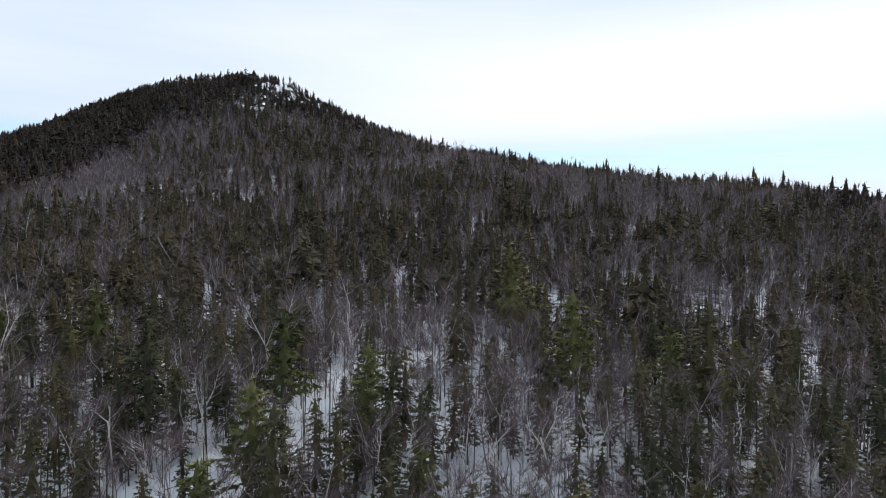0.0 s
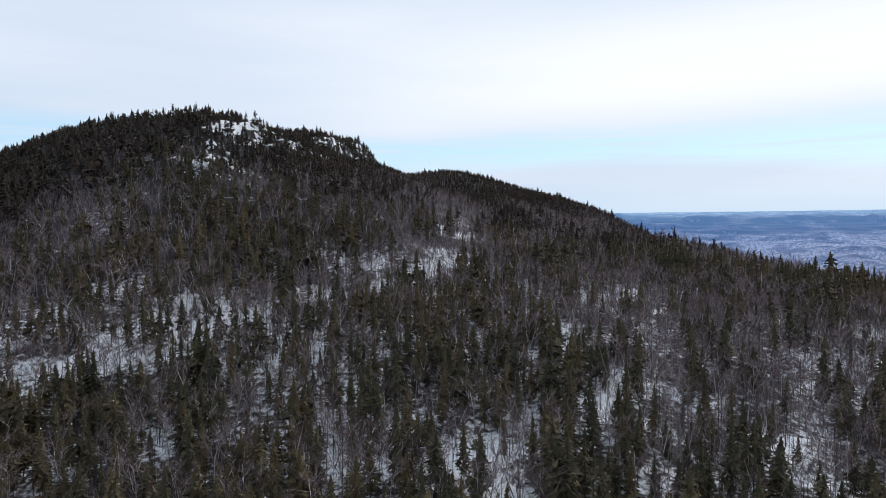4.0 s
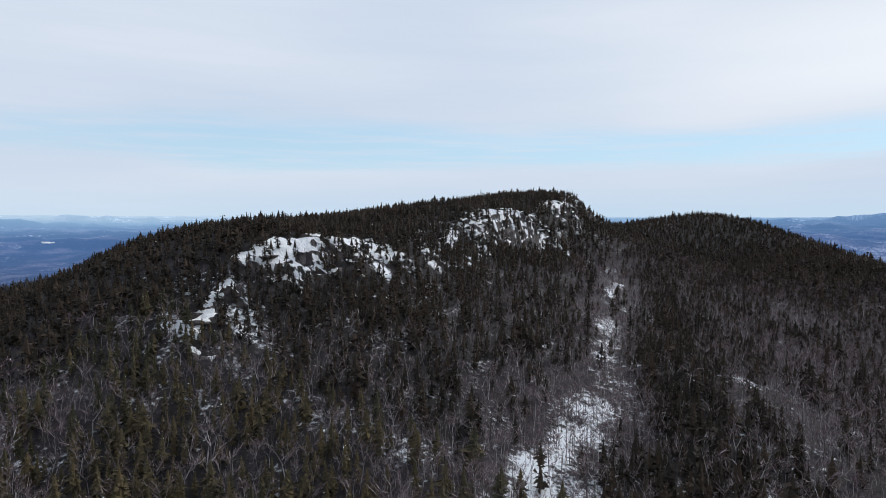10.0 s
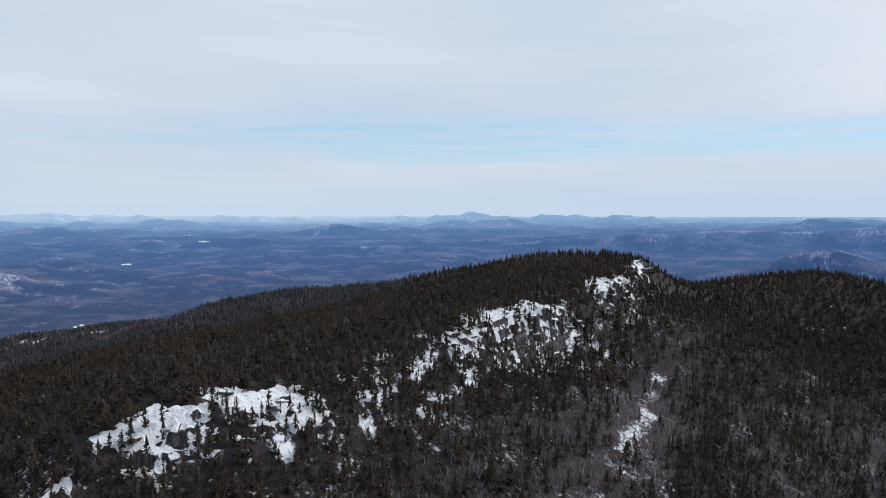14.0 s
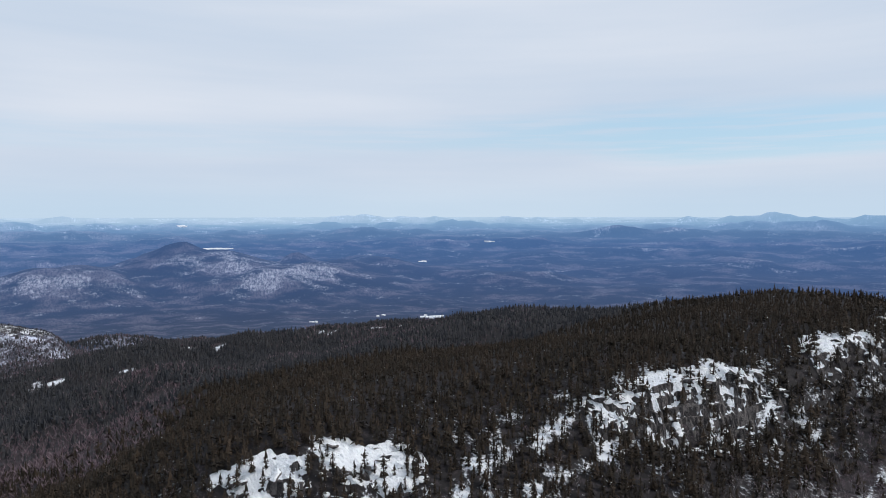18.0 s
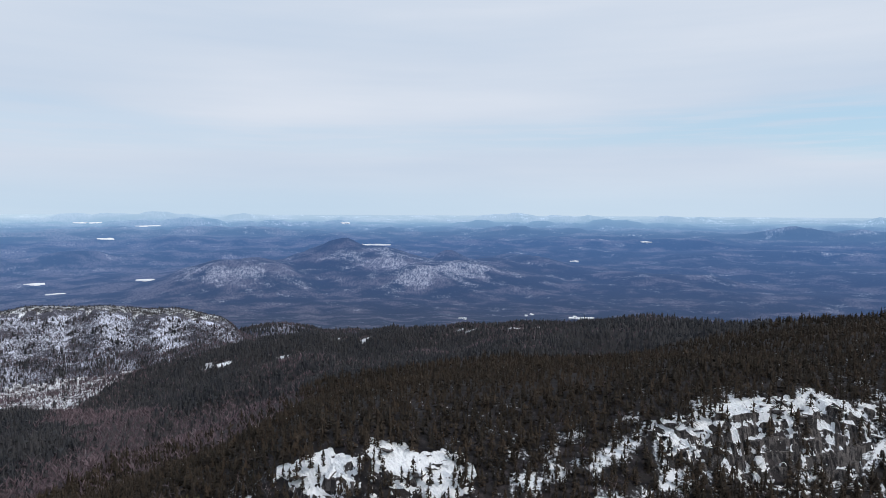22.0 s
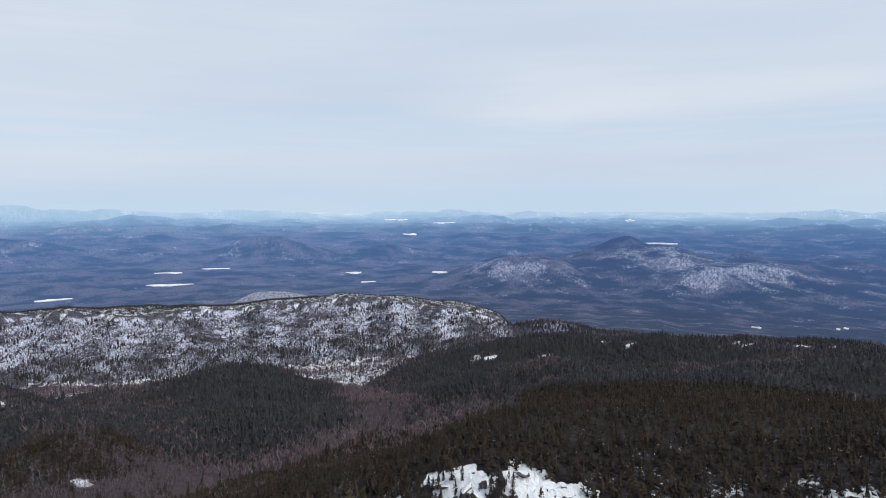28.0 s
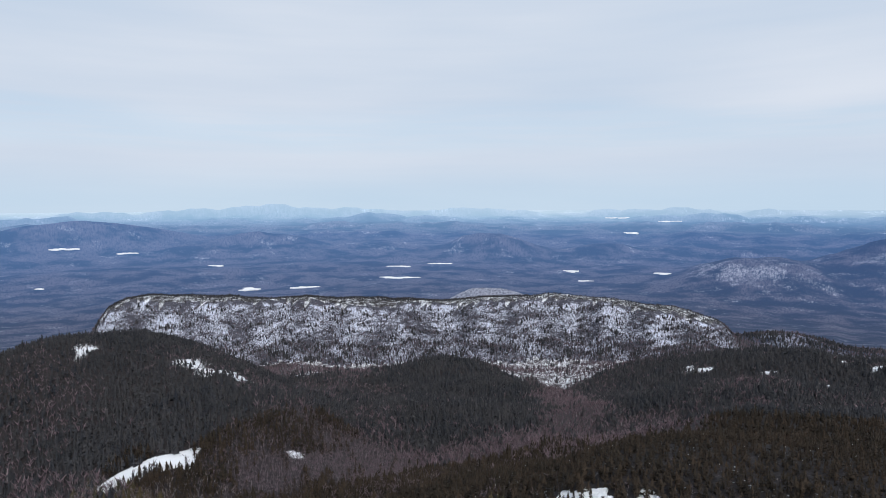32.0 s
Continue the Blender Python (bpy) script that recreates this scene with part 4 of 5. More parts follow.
LOW_CON = [tufted_shape(300 + k, 30, 0.33 + 0.03 * (k % 4), 0.0, 0.6, 2, 5, 0.42, 1.15) for k in range(12)]
FAR_CON = [tufted_shape(350 + k, 11, 0.36 + 0.03 * (k % 4), 0.0, 0.55, 1, 6, 0.8, 2.0) for k in range(9)]
TINY_CON = [tufted_shape(400 + k, 6, 0.36 + 0.03 * (k % 3), 0.0, 0.5, 1, 6, 0.9, 2.2) for k in range(6)]
NEAR_HARD = [hardwood_shape(450 + k, 2 + k % 2, 8, 15, 5, 0.20 + 0.025 * (k % 3), 0.0018, 0.46 + 0.05 * (k % 4), 0.0078) for k in range(9)]
SNAG = [hardwood_shape(480 + k, 2, 5, 1, 5, 0.24, 0.0022, 0.5) for k in range(4)]
FINE_HARD = [hardwood_shape(520 + k, 2 + k % 2, 7, 6, 3, 0.28, 0.0026, 0.38) for k in range(10)]
MID_HARD = [hardwood_shape(500 + k, 2 + k % 2, 5, 5, 3, 0.29, 0.0052, 0.36) for k in range(9)]
BACK_HARD = [hardwood_shape(550 + k, 2, 4, 3, 3, 0.30, 0.0100, 0.34) for k in range(9)]
LOW_HARD = [hardwood_shape(600 + k, 2, 2, 4, 3, 0.30, 0.012, 0.3, 0.011) for k in range(6)]
TINY_HARD = []
for k in range(6):
    srng = np.random.default_rng(700 + k)
    tv, tf, wv, wf = [], [], [], []
    sliver(wv, wf, (0, 0, 0), (0.04, 0, 0.9), 0.022, srng)
    for q in range(4):
        a = q * 1.6 + srng.uniform(0, 1)
        sliver(tv, tf, (0, 0, srng.uniform(0.3, 0.5)), (0.3 * math.cos(a), 0.3 * math.sin(a), srng.uniform(0.7, 1.0)), 0.05, srng)
    TINY_HARD.append(((np.array(wv), np.array(wf)), (np.array(tv), np.array(tf))))
SCARP_HARD = []
for k in range(5):
    srng = np.random.default_rng(740 + k)
    tv, tf, wv, wf = [], [], [], []
    for q in range(2):
        sliver(wv, wf, (srng.normal(0, 0.1), srng.normal(0, 0.1), 0), (srng.normal(0, 0.1), srng.normal(0, 0.1), srng.uniform(0.8, 1.0)), 0.045, srng)
    for q in range(3):
        a = q * 2.1 + srng.uniform(0, 1)
        sliver(tv, tf, (0, 0, srng.uniform(0.3, 0.6)), (0.22 * math.cos(a), 0.22 * math.sin(a), srng.uniform(0.8, 1.0)), 0.03, srng)
    SCARP_HARD.append(((np.array(wv), np.array(wf)), (np.array(tv), np.array(tf))))
trunk_v, trunk_f = [], []
pole(trunk_v, trunk_f, (0, 0, 0), (0, 0, 0.5), 0.011, 0.006)
STEM = [(np.array(trunk_v), np.array(trunk_f))]


def mass(name, label, pos, con, size, rng, con_shapes, hard_shapes, stems=True, needle=None, wood=None):
    """A whole stand as stuff: the spruces, and the leafless trees among them."""
    made = []
    p, s = pos[con], size[con]
    n = len(p)
    if n:
        V, F = scatter(con_shapes, rng.integers(0, len(con_shapes), n), p, s, rng.uniform(0.75, 1.3, n), rng.uniform(0, 6.28, n))
        mi = np.zeros(len(F), int)
        if len(con_shapes) > 8:
            span = np.linalg.norm(np.cross(V[F[:, 1]] - V[F[:, 0]], V[F[:, 2]] - V[F[:, 0]]), axis=1) / 2
            mi[(rng.uniform(0, 1, len(F)) < (0.020 if stems else 0.011)) & (span < 0.07)] = 2
        if stems:
            V2, F2 = scatter(STEM, np.zeros(n, int), p, s, np.ones(n), np.zeros(n))
            F = np.concatenate([F, F2 + len(V)]); V = np.concatenate([V, V2]); mi = np.concatenate([mi, np.ones(len(F2), int)])
        made.append(tagged(new(name + "_spruces", mesh_from(name, V, F, [needle or NEEDLE, BARK_DARK, SNOW], mi)), "dense dark brown-green spruces " + label, "forest", kind="stuff"))
    p, s = pos[~con], size[~con]
    n = len(p)
    if n and hard_shapes:
        w = rng.integers(0, len(hard_shapes), n)
        g, sp = rng.uniform(0.8, 1.3, n), rng.uniform(0, 6.28, n)
        s = s * 0.95
        V, F = scatter([h[0] for h in hard_shapes], w, p, s, g, sp)
        V2, F2 = scatter([h[1] for h in hard_shapes], w, p, s, g, sp)
        mi = np.concatenate([np.zeros(len(F), int), np.ones(len(F2), int)])
        made.append(tagged(new(name + "_hardwoods", mesh_from(name, np.concatenate([V, V2]), np.concatenate([F, F2 + len(V)]), [wood or (BARK_MASS if stems else BARK_FAR), wood or (TWIG if stems else TWIG_FAR)], mi)),
                           "grey leafless hardwoods standing in snow " + label, "forest", kind="stuff"))
    return made


def bearing(x, y):
    return np.degrees(np.arctan2(-(x - 90), y - 390)) % 360


def part(name, me, parent, label=""):
    ob = new(name, me)
    ob.parent = parent
    return tagged(ob, label) if label else ob


def make_tree(name, label, category, group, pieces):
    """A tree as an Empty at its foot, with a mesh for each part; 1 m high until it is scaled."""
    root = new(name)
    root.empty_display_size = 0.2
    for pname, (v, f), mat in pieces:
        ob = part(pname, mesh_from(name + "_" + pname, v, f, [mat]), root)
        if pname in ("twigs", "snow_clumps"):
            tagged(ob, "fine bare twigs" if pname == "twigs" else "small clots of white snow", kind="stuff")
    return tagged(root, label, category, group)


def near_tree_models():
    tv, tf = [], []
    pole(tv, tf, (0, 0, 0), (0.004, 0, 0.5), 0.014, 0.009, 6)
    pole(tv, tf, (0.004, 0, 0.5), (0, 0, 0.98), 0.009, 0.002, 5)
    stem = (np.array(tv), np.array(tf))
    con = [make_tree("spruce_tree", "dark green spruce with drooping boughs standing in snow", "tree", "spruces of the near slope",
                     [("trunk", stem, BARK_DARK), ("crown", c, NEEDLE_NEAR), ("snow_clumps", snow_dabs(c, 160 + k, 9, 0.009), SNOW)]) for k, c in enumerate(NEAR_CON)]
    pine = [make_tree("pine_tree", "yellow-green pine with broad loose boughs above the spruces", "tree", "pines of the near slope",
                      [("trunk", stem, BARK_DARK), ("crown", c, PINE_NEAR)]) for c in PINE]
    hard = [make_tree("hardwood_tree", "leafless pale-barked hardwood with fine grey twigs", "tree", "hardwoods of the near slope",
                      [("trunk", w, BARK_PALE), ("twigs", t, TWIG)]) for w, t in NEAR_HARD]
    snag = [make_tree("dead_tree", "bleached standing dead tree with broken bare limbs", "tree", "dead trees of the near slope",
                      [("trunk", w, BARK_PALE), ("twigs", t, BARK_PALE)]) for w, t in SNAG]
    return con, pine, hard, snag


def plant(models, pos, size, rng, group_girth=(0.85, 1.25)):
    """Sets the models out, the first of each as itself and the rest as copies."""
    used = set()
    for i, (p, s) in enumerate(zip(pos, size)):
        k = i % len(models)
        g = rng.uniform(*group_girth)
        m = pose(*p, rng.normal(0, 1.5), rng.normal(0, 1.5), rng.uniform(0, 360))
        if k not in used:
            used.add(k)
            ob = models[k]
            ob.matrix_basis = m @ Matrix.Diagonal((s * g, s * g, s, 1))
        else:
            ob = copy_thing(models[k], m)
            ob.scale = (s * g, s * g, s)


pos, con, size, rng = stand(-150, 170, 20, 585, 2.5, 1, lambda x, y: (off_path(x, y) < 170) & sparse_edge(x, y))
# the trees that stand nearest, on the stretch of slope below the start, are things of their own
reach = np.hypot(pos[:, 0] * 1.1, pos[:, 1])
reach[(pos[:, 1] < 40) | (np.abs(pos[:, 0]) > 0.72 * pos[:, 1] + 4)] = 1e9
order_c = np.where(con)[0][np.argsort(reach[con])][:325]
order_h = np.where(~con)[0][np.argsort(reach[~con])][:335]
spruces, pines, hardwoods, snags = near_tree_models()
is_pine = np.arange(len(order_c)) % 15 == 4
plant(spruces, pos[order_c[~is_pine]], size[order_c[~is_pine]], rng)
plant(pines, pos[order_c[is_pine]], size[order_c[is_pine]] * 1.1, rng)
is_snag = np.arange(len(order_h)) % 9 == 3
plant(hardwoods, pos[order_h[~is_snag]], size[order_h[~is_snag]], rng)
plant(snags, pos[order_h[is_snag]], size[order_h[is_snag]], rng)
rest = np.ones(len(pos), bool)
rest[order_c], rest[order_h] = False, False
px, py = pos[:, 0], pos[:, 1]
first = rest & (py < 195) & (np.abs(px) < 0.72 * py + 6)
close = rest & ~first & (py < 310) & (px > -125) & (px < 20 + 0.42 * py)
back = rest & ~first & ~close
mass("first_slope", "on the slope below the start", pos[first], con[first], size[first], rng, FINE_CON, FINE_HARD, True, NEEDLE_SLOPE)
mass("slope", "on the near slope", pos[close], con[close], size[close], rng, MID_CON, MID_HARD, True, NEEDLE_SLOPE)
mass("upper_slope", "on the slope under the ridge", pos[back], con[back], size[back], rng, BACK_CON, BACK_HARD)
pos, con, size, rng = stand(-400, 190, 60, 860, 2.5, 2, lambda x, y: ((off_path(x, y) >= 170) | (x < -150)) & (off_path(x, y) < 285) & (height(x, y) > -45))
mass("ridge", "over the ridge and knob", pos, con, size, rng, LOW_CON, LOW_HARD, False)
pos, con, size, rng = stand(-540, 190, 60, 860, 3.1, 6, lambda x, y: (off_path(x, y) >= 285) & (off_path(x, y) < 400) & (height(x, y) > -45))
high = pos[:, 1] + 0.3 * pos[:, 0] > 95
for name, sel, tone in (("outer_ridge", high, NEEDLE), ("outer_flank", ~high, NEEDLE_HAZED)):
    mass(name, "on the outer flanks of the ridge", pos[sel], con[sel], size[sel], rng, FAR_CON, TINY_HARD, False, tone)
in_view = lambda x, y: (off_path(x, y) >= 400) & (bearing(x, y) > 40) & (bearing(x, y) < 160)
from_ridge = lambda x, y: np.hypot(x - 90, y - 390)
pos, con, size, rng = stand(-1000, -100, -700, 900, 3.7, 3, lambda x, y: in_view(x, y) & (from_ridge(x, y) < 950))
mass("valley", "in the valley below the ridge", pos, con, size, rng, TINY_CON, TINY_HARD, False, NEEDLE_HAZED)
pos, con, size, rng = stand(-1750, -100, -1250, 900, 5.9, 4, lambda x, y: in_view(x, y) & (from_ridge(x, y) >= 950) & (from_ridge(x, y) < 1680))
mass("mesa", "in the far valley and on the mesa", pos, con, size * 1.1, rng, TINY_CON, TINY_HARD, False, NEEDLE_HAZED)

# a belt of low spruces behind the rim of the mesa
pos, con, size, rng = stand(-1700, -500, -1250, 300, 3.6, 12, lambda x, y: (mesa_share(x, y) > 0.9) & (from_ridge(x, y) > 1566) & (from_ridge(x, y) < 1640) & (bearing(x, y) > 114))
mass("rim", "in a belt behind the rim of the mesa", pos, con | (size > 2.6), size * 1.2, rng, TINY_CON, TINY_HARD, False, NEEDLE_HAZED)

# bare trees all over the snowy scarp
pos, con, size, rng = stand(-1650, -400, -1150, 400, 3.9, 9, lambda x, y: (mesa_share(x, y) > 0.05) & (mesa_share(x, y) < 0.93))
mass("scarp", "scattered over the snowy scarp of the mesa", pos, con, size * 0.95, rng, TINY_CON, SCARP_HARD, False, NEEDLE_HAZED, SCARP_BARK_HAZED)
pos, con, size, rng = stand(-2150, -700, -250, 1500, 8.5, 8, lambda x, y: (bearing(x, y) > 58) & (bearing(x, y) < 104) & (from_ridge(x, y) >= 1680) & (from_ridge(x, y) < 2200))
mass("lowland", "at the near edge of the lowland", pos, con, size * 1.25, rng, TINY_CON, TINY_HARD, False, NEEDLE_HAZED)

# the wooded spur to the south-west
pos, con, size, rng = stand(-560, -100, -360, 60, 3.3, 10, lambda x, y: (off_path(x, y) >= 100) & (off_path(x, y) < 400) & (height(x, y) > -90))
mass("spur", "on the spur south-west of the ridge", pos, con, size, rng, FAR_CON, TINY_HARD, False, NEEDLE_HAZED)

# the wood goes on below and beside the start
pos, con, size, rng = stand(-330, 420, -230, 560, 5.0, 7, lambda x, y: ((y < 20) | (x >= 170) | ((off_path(x, y) >= 160) & ((y < 130) | (x > 150)))) & ((x > -100) | (off_path(x, y) < 100)) & (height(x, y) > -150))
mass("lower_slope", "around the foot of the slope", pos, con, size * 1.2, rng, TINY_CON, TINY_HARD, False, NEEDLE_SLOPE)


# thin bare saplings between the trees of the near slope
pos, con, size, rng = stand(-130, 130, 30, 480, 2.3, 5, lambda x, y: off_path(x, y) < 120)
SAPLING = []
for k in range(6):
    srng = np.random.default_rng(800 + k)
    sap_v, sap_f = [], []
    strip(sap_v, sap_f, (0, 0, 0), (srng.normal(0, 0.03), srng.normal(0, 0.03), 1.0), 0.011, 0.004, srng)
    for q in range(3):
        h = srng.uniform(0.35, 0.9)
        sliver(sap_v, sap_f, (0, 0, h), (srng.normal(0, 0.09), srng.normal(0, 0.09), h + srng.uniform(0.1, 0.25)), 0.004, srng)
    SAPLING.append((np.array(sap_v), np.array(sap_f)))
n = len(pos)
V, F = scatter(SAPLING, rng.integers(0, 6, n), pos, size * rng.uniform(0.45, 0.85, n), np.ones(n), rng.uniform(0, 6.28, n))
tagged(new("slope_saplings", mesh_from("slope_saplings", V, F, [BARK_DARK])), "thin dark bare saplings crowding the snowy near slope", "saplings", kind="stuff")

# ---- open granite ledges along the ridge ----
def slabs(x, y, seed, cell, lift, tilt):
    """Broken rock: every cell a tilted plane of its own height; and how far a place is from the crack round its cell."""
    rng = np.random.default_rng(seed)
    x0, x1, y0, y1 = x.min(), x.max(), y.min(), y.max()
    n = int((x1 - x0) * (y1 - y0) / (cell * cell))
    cx, cy = rng.uniform(x0, x1, n), rng.uniform(y0, y1, n)
    hz, ta, tb = rng.uniform(-1, 1, n) * lift, rng.normal(0, tilt, n), rng.normal(0, tilt, n)
    best, second, idx = np.full(x.shape, 1e9), np.full(x.shape, 1e9), np.zeros(x.shape, int)
    for k in range(n):
        d = np.sqrt((x - cx[k]) ** 2 * 1.5 + (y - cy[k]) ** 2 * 0.7)
        m = d < best
        second = np.where(m, best, np.minimum(second, d))
        best[m], idx[m] = d[m], k
    return hz[idx] + ta[idx] * (x - cx[idx]) + tb[idx] * (y - cy[idx]), second - best


def ledge_patch(y0, y1, back, front, seed):
    """A rock face laid over the ground between two places along the ridge."""
    step = 0.55
    V, U = np.meshgrid(np.arange(-back, front + step, step), np.arange(y0, y1 + step, step))
    X, Y = ledge_line(U) + V, U
    base = height(X, Y)
    edge = np.minimum.reduce([ease(0, 6, V + back), ease(0, 5, front - V), ease(0, 5, Y - y0), ease(0, 5, y1 - Y)])
    fray = waves(X, Y, 22, seed, 3) + 0.7 * waves(X, Y, 7, seed + 9, 3)
    steep = 0.30 + 0.9 * ease(-6, 1, V)
    big, gap = slabs(X, Y, seed, 4.4, 1.5, 0.14)
    fine, split = slabs(X, Y, seed + 1, 2.4, 0.9, 0.2)
    crack = np.maximum(ease(1.6, 0.4, gap), 0.6 * ease(0.7, 0.2, split))
    rough = steep * (0.9 * big + 0.5 * fine) - 0.7 * crack
    Z = base + 0.25 + np.clip(rough, -1.6, 1.9) * edge - 2.6 * ease(0.50, 0.15, edge * (1 + 0.2 * fray) + 0.34 * fray)
    # upright ribs on the face, with gullies between
    rib = np.abs(np.sin(0.85 * Y + 2.2 * waves(X, Y, 15, seed + 6, 2)))
    Z = Z + 1.3 * (rib - 0.5) * edge * ease(-2, 3, V)
    # shelves and risers down the face
    rise = 4.2
    q = (Z + 2.2 * slabs(X, Y, seed + 3, 7.0, 1.0, 0.08)[0]) / rise
    Z = Z + 0.9 * (np.floor(q) + ease(0.45, 1.0, q - np.floor(q)) - q) * rise * edge * ease(-6, 1, V)
    # snow lies where the rock, smoothed over a stride, is not too steep
    S = Z.copy()
    for _ in range(3):
        P = np.pad(S, 1, mode="edge")
        S = (P[:-2, 1:-1] + P[2:, 1:-1] + P[1:-1, :-2] + P[1:-1, 2:] + P[1:-1, 1:-1]) / 5
    gy, gx = np.gradient(S, step)
    upness = 1 / np.sqrt(1 + gx ** 2 + gy ** 2)
    knob = np.clip((Z - S) * 1.2, -0.25, 0.4)
    lie = ease(0.10, 0.84, upness + 0.22 * waves(X, Y, 9, seed + 4, 3)) - knob + 0.02 + 0.36 * ease(5, -3, V) - 0.14 * ease(4, 11, V) - 0.30 * (1 - rib) * ease(0, 4, V) - 0.75 * crack
    n, k = X.shape
    v = np.stack([X, Y, Z], -1).reshape(-1, 3)
    i, j = np.meshgrid(np.arange(n - 1), np.arange(k - 1), indexing="ij")
    q = np.stack([i * k + j, i * k + j + 1, (i + 1) * k + j + 1, (i + 1) * k + j], -1).reshape(-1, 4)
    me = mesh_from("rock_face", v, q, [ROCK], None, False)
    me.attributes.new("snow_lie", "FLOAT", "POINT").data.foreach_set("value", lie.ravel().astype(np.float32))
    return me, (X, Y, Z, edge)


def slab_shape(seed):
    rng = np.random.default_rng(seed)
    bm = bmesh.new()
    for _ in range(14):
        p = rng.normal(0, 1, 3)
        p = p / np.max(np.abs(p)) ** 0.8 * np.array((1.0, 0.8, 0.42))
        bm.verts.new(p)
    res = bmesh.ops.convex_hull(bm, input=bm.verts)
    bmesh.ops.delete(bm, geom=[g for g in res["geom_interior"] if isinstance(g, bmesh.types.BMVert)], context="VERTS")
    me = bpy.data.meshes.new("slab")
    bm.to_mesh(me)
    bm.free()
    me.materials.append(ROCK)
    lie = [0.9 if v.co.z > 0.3 else 0.0 for v in me.vertices]
    me.attributes.new("snow_lie", "FLOAT", "POINT").data.foreach_set("value", lie)
    return me


SLABS = [slab_shape(k) for k in range(8)]
WORDS = ("broad snow-capped granite ledge broken into slabs", "small snow-covered granite ledge among spruces", "high steep granite ledge with snow on its shelves")
for k, (y0, y1, back, front) in enumerate(LEDGES):
    seed, words = 61 + 3 * k, WORDS[(0, 0, 1, 2, 2, 1, 2, 2, 2, 1)[k]]
    y0, y1, back, front = y0 - 4, y1 + 4, back + 4, front + 3
    me, (X, Y, Z, edge) = ledge_patch(y0, y1, back, front, seed)
    root = tagged(new("rock_ledge"), words, "ledge", "granite ledges of the ridge")
    root.location = (float(X.mean()), float(Y.mean()), float(Z.min()))
    shift = -root.location
    face = part("rock_face", me, root)
    face.location = shift
    rng = np.random.default_rng(seed + 500)
    flat = np.argwhere(edge > 0.35)
    for _ in range(14):
        a, b = flat[rng.integers(len(flat))]
        s = rng.uniform(0.7, 2.3)
        piece = part("slab", SLABS[int(rng.integers(len(SLABS)))], root)
        piece.matrix_basis = pose(float(X[a, b]) + shift.x, float(Y[a, b]) + shift.y, float(Z[a, b]) + shift.z, rng.normal(0, 14), rng.normal(8, 14), rng.uniform(0, 360)) @ Matrix.Diagonal((s * 1.2, s, s, 1))

# ---- ponds, fields and buildings of the lowland ----
def flat_patch(name, label, category, group, deg, dist, wide, deep, seed, mat=SNOW):
    """A level patch with an uneven shore, by its bearing and distance from the ridge."""
    rng = np.random.default_rng(seed)
    n = 34
    a = np.linspace(0, 2 * math.pi, n, endpoint=False)
    rr = np.clip(1 + 0.40 * np.sin(2 * a + rng.uniform(0, 6)) + 0.34 * np.sin(3 * a + rng.uniform(0, 6)) + 0.30 * np.sin(5 * a + rng.uniform(0, 6)) + rng.uniform(-0.3, 0.3, n), 0.12, 1.9)
    s, c = math.sin(radians(deg)), math.cos(radians(deg))
    u, v = np.cos(a) * rr * wide * 0.34, np.sin(a) * rr * deep * 0.17
    x, y = 85 - dist * s + u * c - v * s, 350 + dist * c + u * s + v * c
    z = height(x, y)
    X, Y, Z = settle(x, y, np.full(n, float(z.max())) + 2.0)
    cen = np.array((X.mean(), Y.mean(), Z.mean()))
    top = np.stack([X, Y, Z], 1) - cen
    verts = np.concatenate([top, top * (1.02, 1.02, 1) - (0, 0, 6)])
    bm = bmesh.new()
    vs = [bm.verts.new(p) for p in verts]
    bm.faces.new(vs[:n])
    for i in range(n):
        k = (i + 1) % n
        bm.faces.new((vs[i], vs[n + i], vs[n + k], vs[k]))
    bmesh.ops.recalc_face_normals(bm, faces=bm.faces)
    me = bpy.data.meshes.new(name)
    bm.to_mesh(me)
    bm.free()
    me.materials.append(mat)
    ob = new(name, me)
    ob.location = cen
    return tagged(ob, label, category, group)


PONDS = ((102.9, 18710.0, 580.0, 2680.0), (105.8, 11280.0, 350.0, 950.0), (107.5, 23910.0, 370.0, 3200.0), (106.4, 23650.0, 360.0, 3040.0),
         (84.4, 8490.0, 330.0, 570.0), (86.8, 20200.0, 280.0, 2720.0), (110.6, 4740.0, 100.0, 160.0), (103.1, 4350.0, 130.0, 140.0),
         (86.9, 20040.0, 270.0, 2660.0), (60.8, 9700.0, 170.0, 500.0),)
for k, (deg, dist, wide, deep) in enumerate(PONDS):
    flat_patch("frozen_pond", "snow-covered frozen pond among dark lowland woods", "pond", "frozen ponds of the lowland", deg, dist, wide, deep, 900 + k)
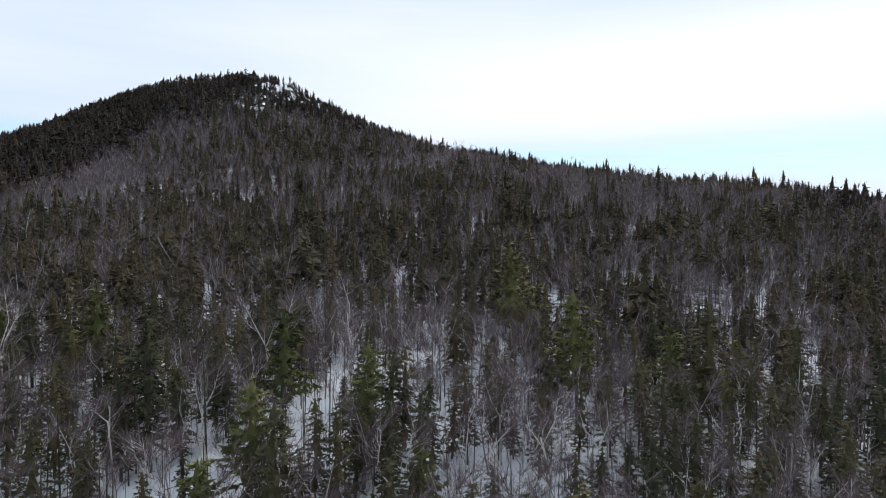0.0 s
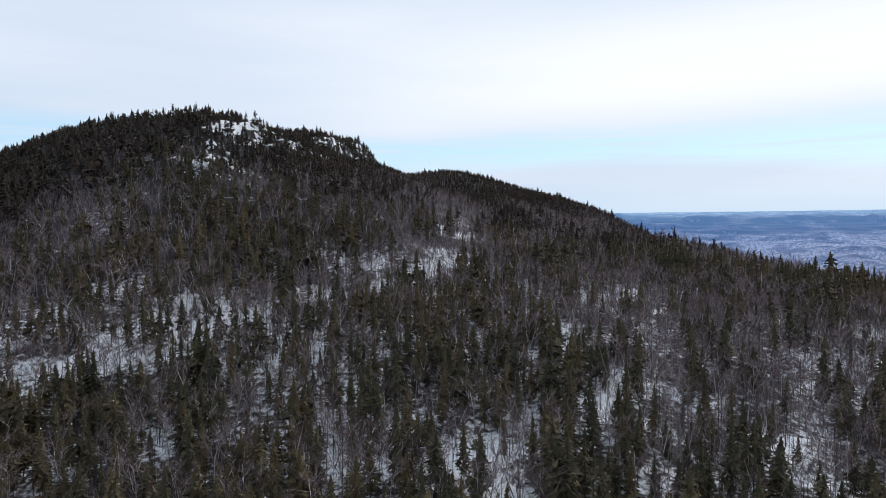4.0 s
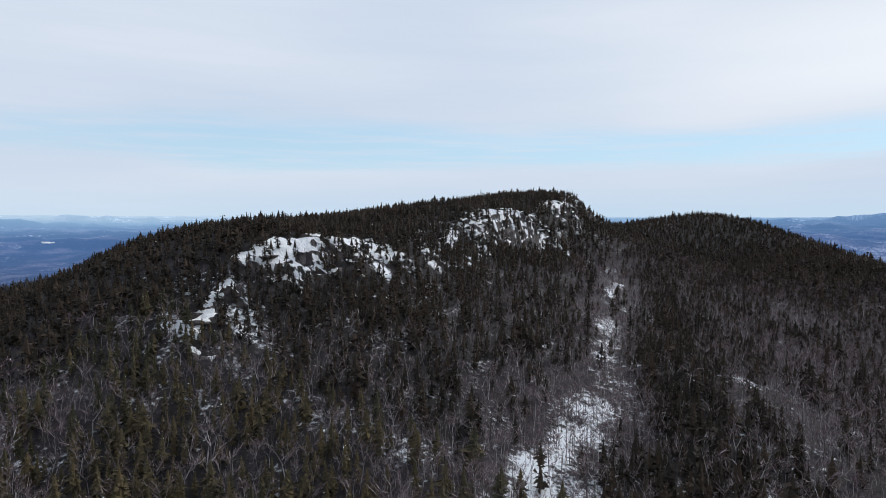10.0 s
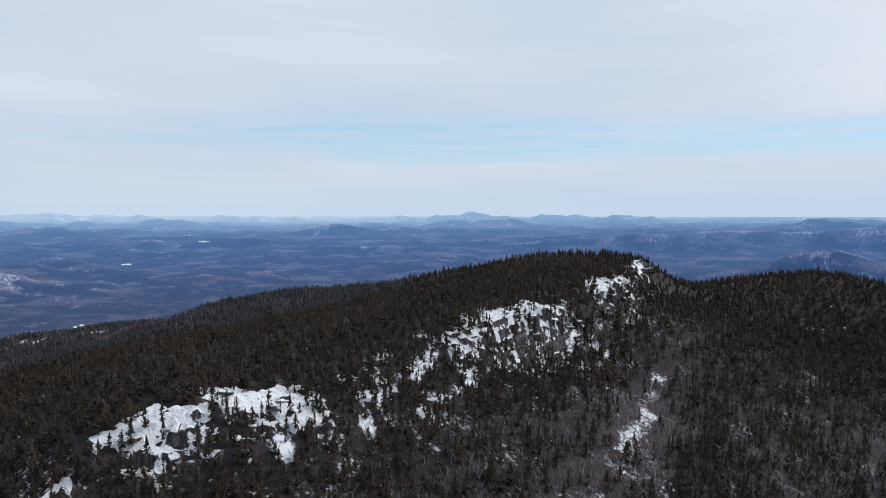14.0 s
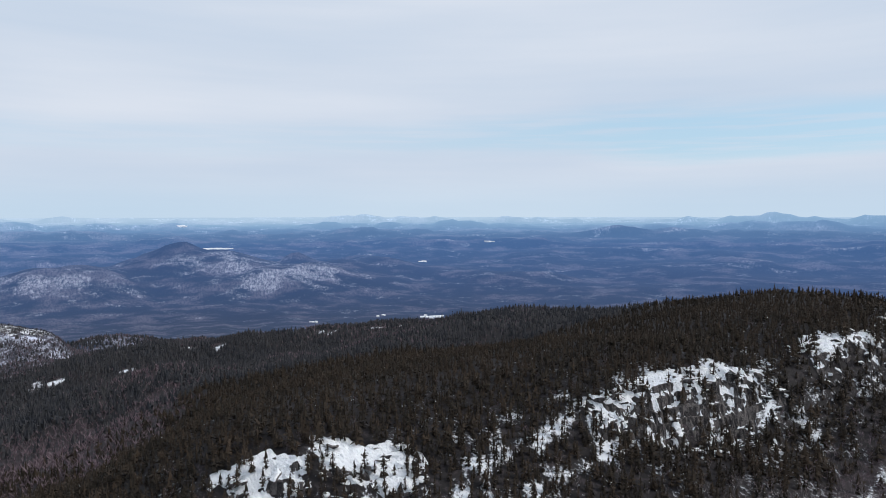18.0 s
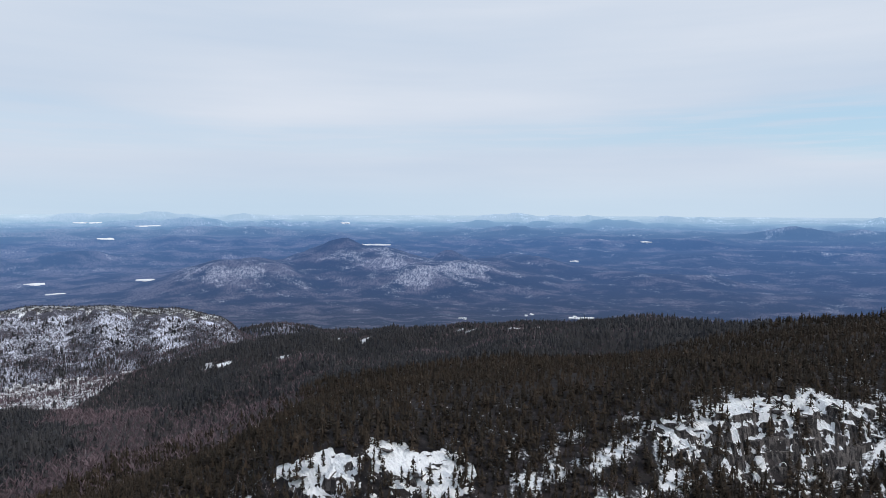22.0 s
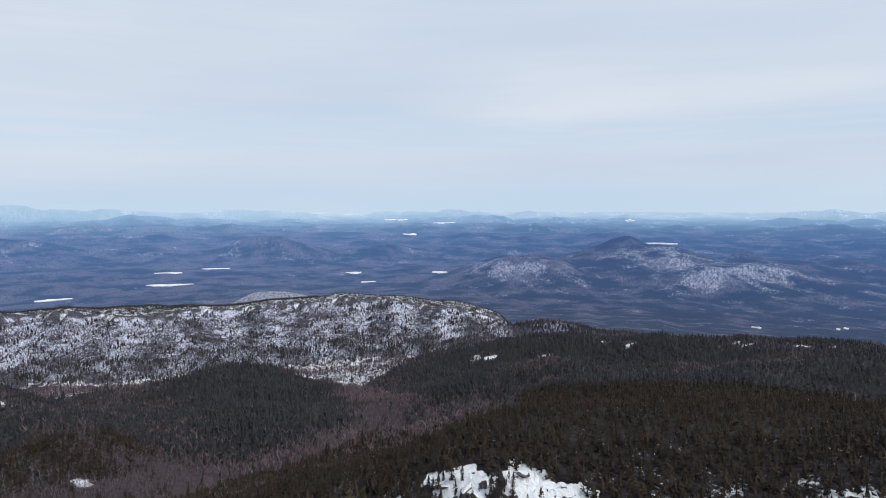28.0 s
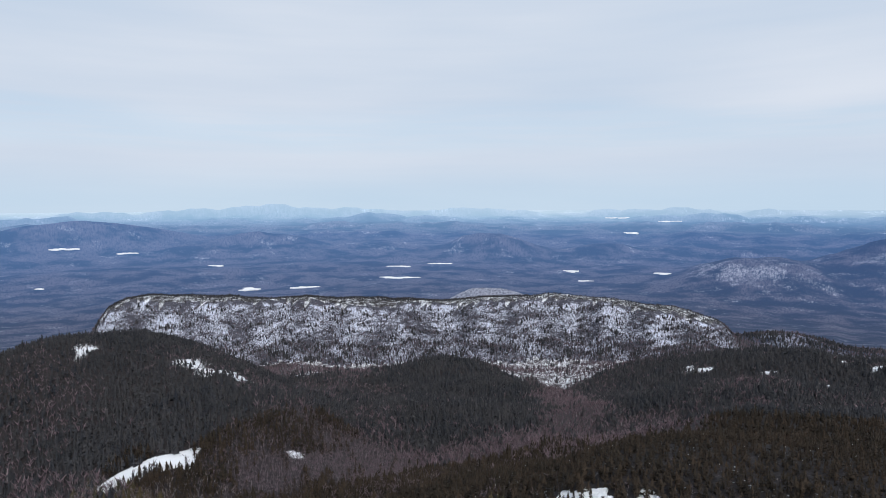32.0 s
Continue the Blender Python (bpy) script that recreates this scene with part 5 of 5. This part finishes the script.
FIELDS = ((125.8, 4320.0, 240.0, 240.0), (138.3, 4060.0, 170.0, 230.0), (133.7, 4010.0, 160.0, 170.0), (126.1, 3840.0, 120.0, 110.0),
         (109.3, 4290.0, 100.0, 90.0), (147.6, 7110.0, 160.0, 380.0), (141.0, 5500.0, 110.0, 290.0), (155.2, 5220.0, 150.0, 250.0),
         (153.6, 4430.0, 50.0, 100.0), (103.2, 4350.0, 130.0, 100.0), (111.0, 4780.0, 80.0, 120.0), (108.9, 4240.0, 80.0, 100.0),
         (66.7, 2940.0, 80.0, 80.0), (76.7, 2860.0, 30.0, 60.0), (152.0, 7350.0, 250.0, 590.0),
         (132.6, 5660.0, 340.0, 240.0), (125.8, 5010.0, 170.0, 140.0), (122.3, 5340.0, 180.0, 160.0), (66.0, 2970.0, 100.0, 80.0),
         (70.8, 3020.0, 80.0, 70.0), (66.7, 6260.0, 110.0, 220.0),)
for k, (deg, dist, wide, deep) in enumerate(FIELDS):
    if k % 4 == 3:
        continue
    flat_patch("snow_field", "open white snow field cut into the woods", "field", "snow fields of the lowland", deg, dist, wide, deep, 950 + k)


def gabled_house(deg, dist, wide, deep, tall, turn, mats):
    """A small far house: walls, and a pitched roof under snow."""
    s, c = math.sin(radians(deg)), math.cos(radians(deg))
    x, y = 85 - dist * s, 350 + dist * c
    X, Y, Z = settle(x, y, float(height(x, y)))
    root = tagged(new("farm_house"), "small white farm house with a snowy gabled roof", "house", "houses of the lowland")
    root.matrix_basis = pose(float(X), float(Y), float(Z), 0, 0, turn)
    w, d = wide / 2, deep / 2
    bm = bmesh.new()
    bmesh.ops.create_cube(bm, size=1.0, matrix=Matrix.Translation((0, 0, tall / 2 - 1)) @ Matrix.Diagonal((wide, deep, tall + 2, 1)))
    me = bpy.data.meshes.new("walls")
    bm.to_mesh(me)
    bm.free()
    me.materials.append(mats[0])
    part("walls", me, root)
    bm = bmesh.new()
    rise, e = tall * 0.6, 0.6
    pts = [bm.verts.new(p) for p in ((-w - e, -d - e, tall), (w + e, -d - e, tall), (w + e, d + e, tall), (-w - e, d + e, tall), (-w - e, 0, tall + rise), (w + e, 0, tall + rise))]
    for q in ((0, 1, 5, 4), (2, 3, 4, 5), (0, 4, 3), (1, 2, 5), (3, 2, 1, 0)):
        bm.faces.new([pts[i] for i in q])
    me = bpy.data.meshes.new("roof")
    bm.to_mesh(me)
    bm.free()
    me.materials.append(mats[1])
    part("roof", me, root, "snow-covered pitched roof")


WHITE_WALL = plain("white_clapboard", (0.55, 0.56, 0.58), (0.68, 0.69, 0.70), 0.4)
for deg, dist, wide, turn in ((66.4, 2890, 20, 10), (66.9, 2960, 14, 50), (67.3, 2905, 11, 80), (70.6, 2985, 16, 30), (71.1, 2950, 12, 70), (76.5, 2830, 13, 20), (63.9, 2930, 15, 60)):
    gabled_house(deg, dist, wide, wide * 0.65, 6.0, turn, (WHITE_WALL, SNOW))
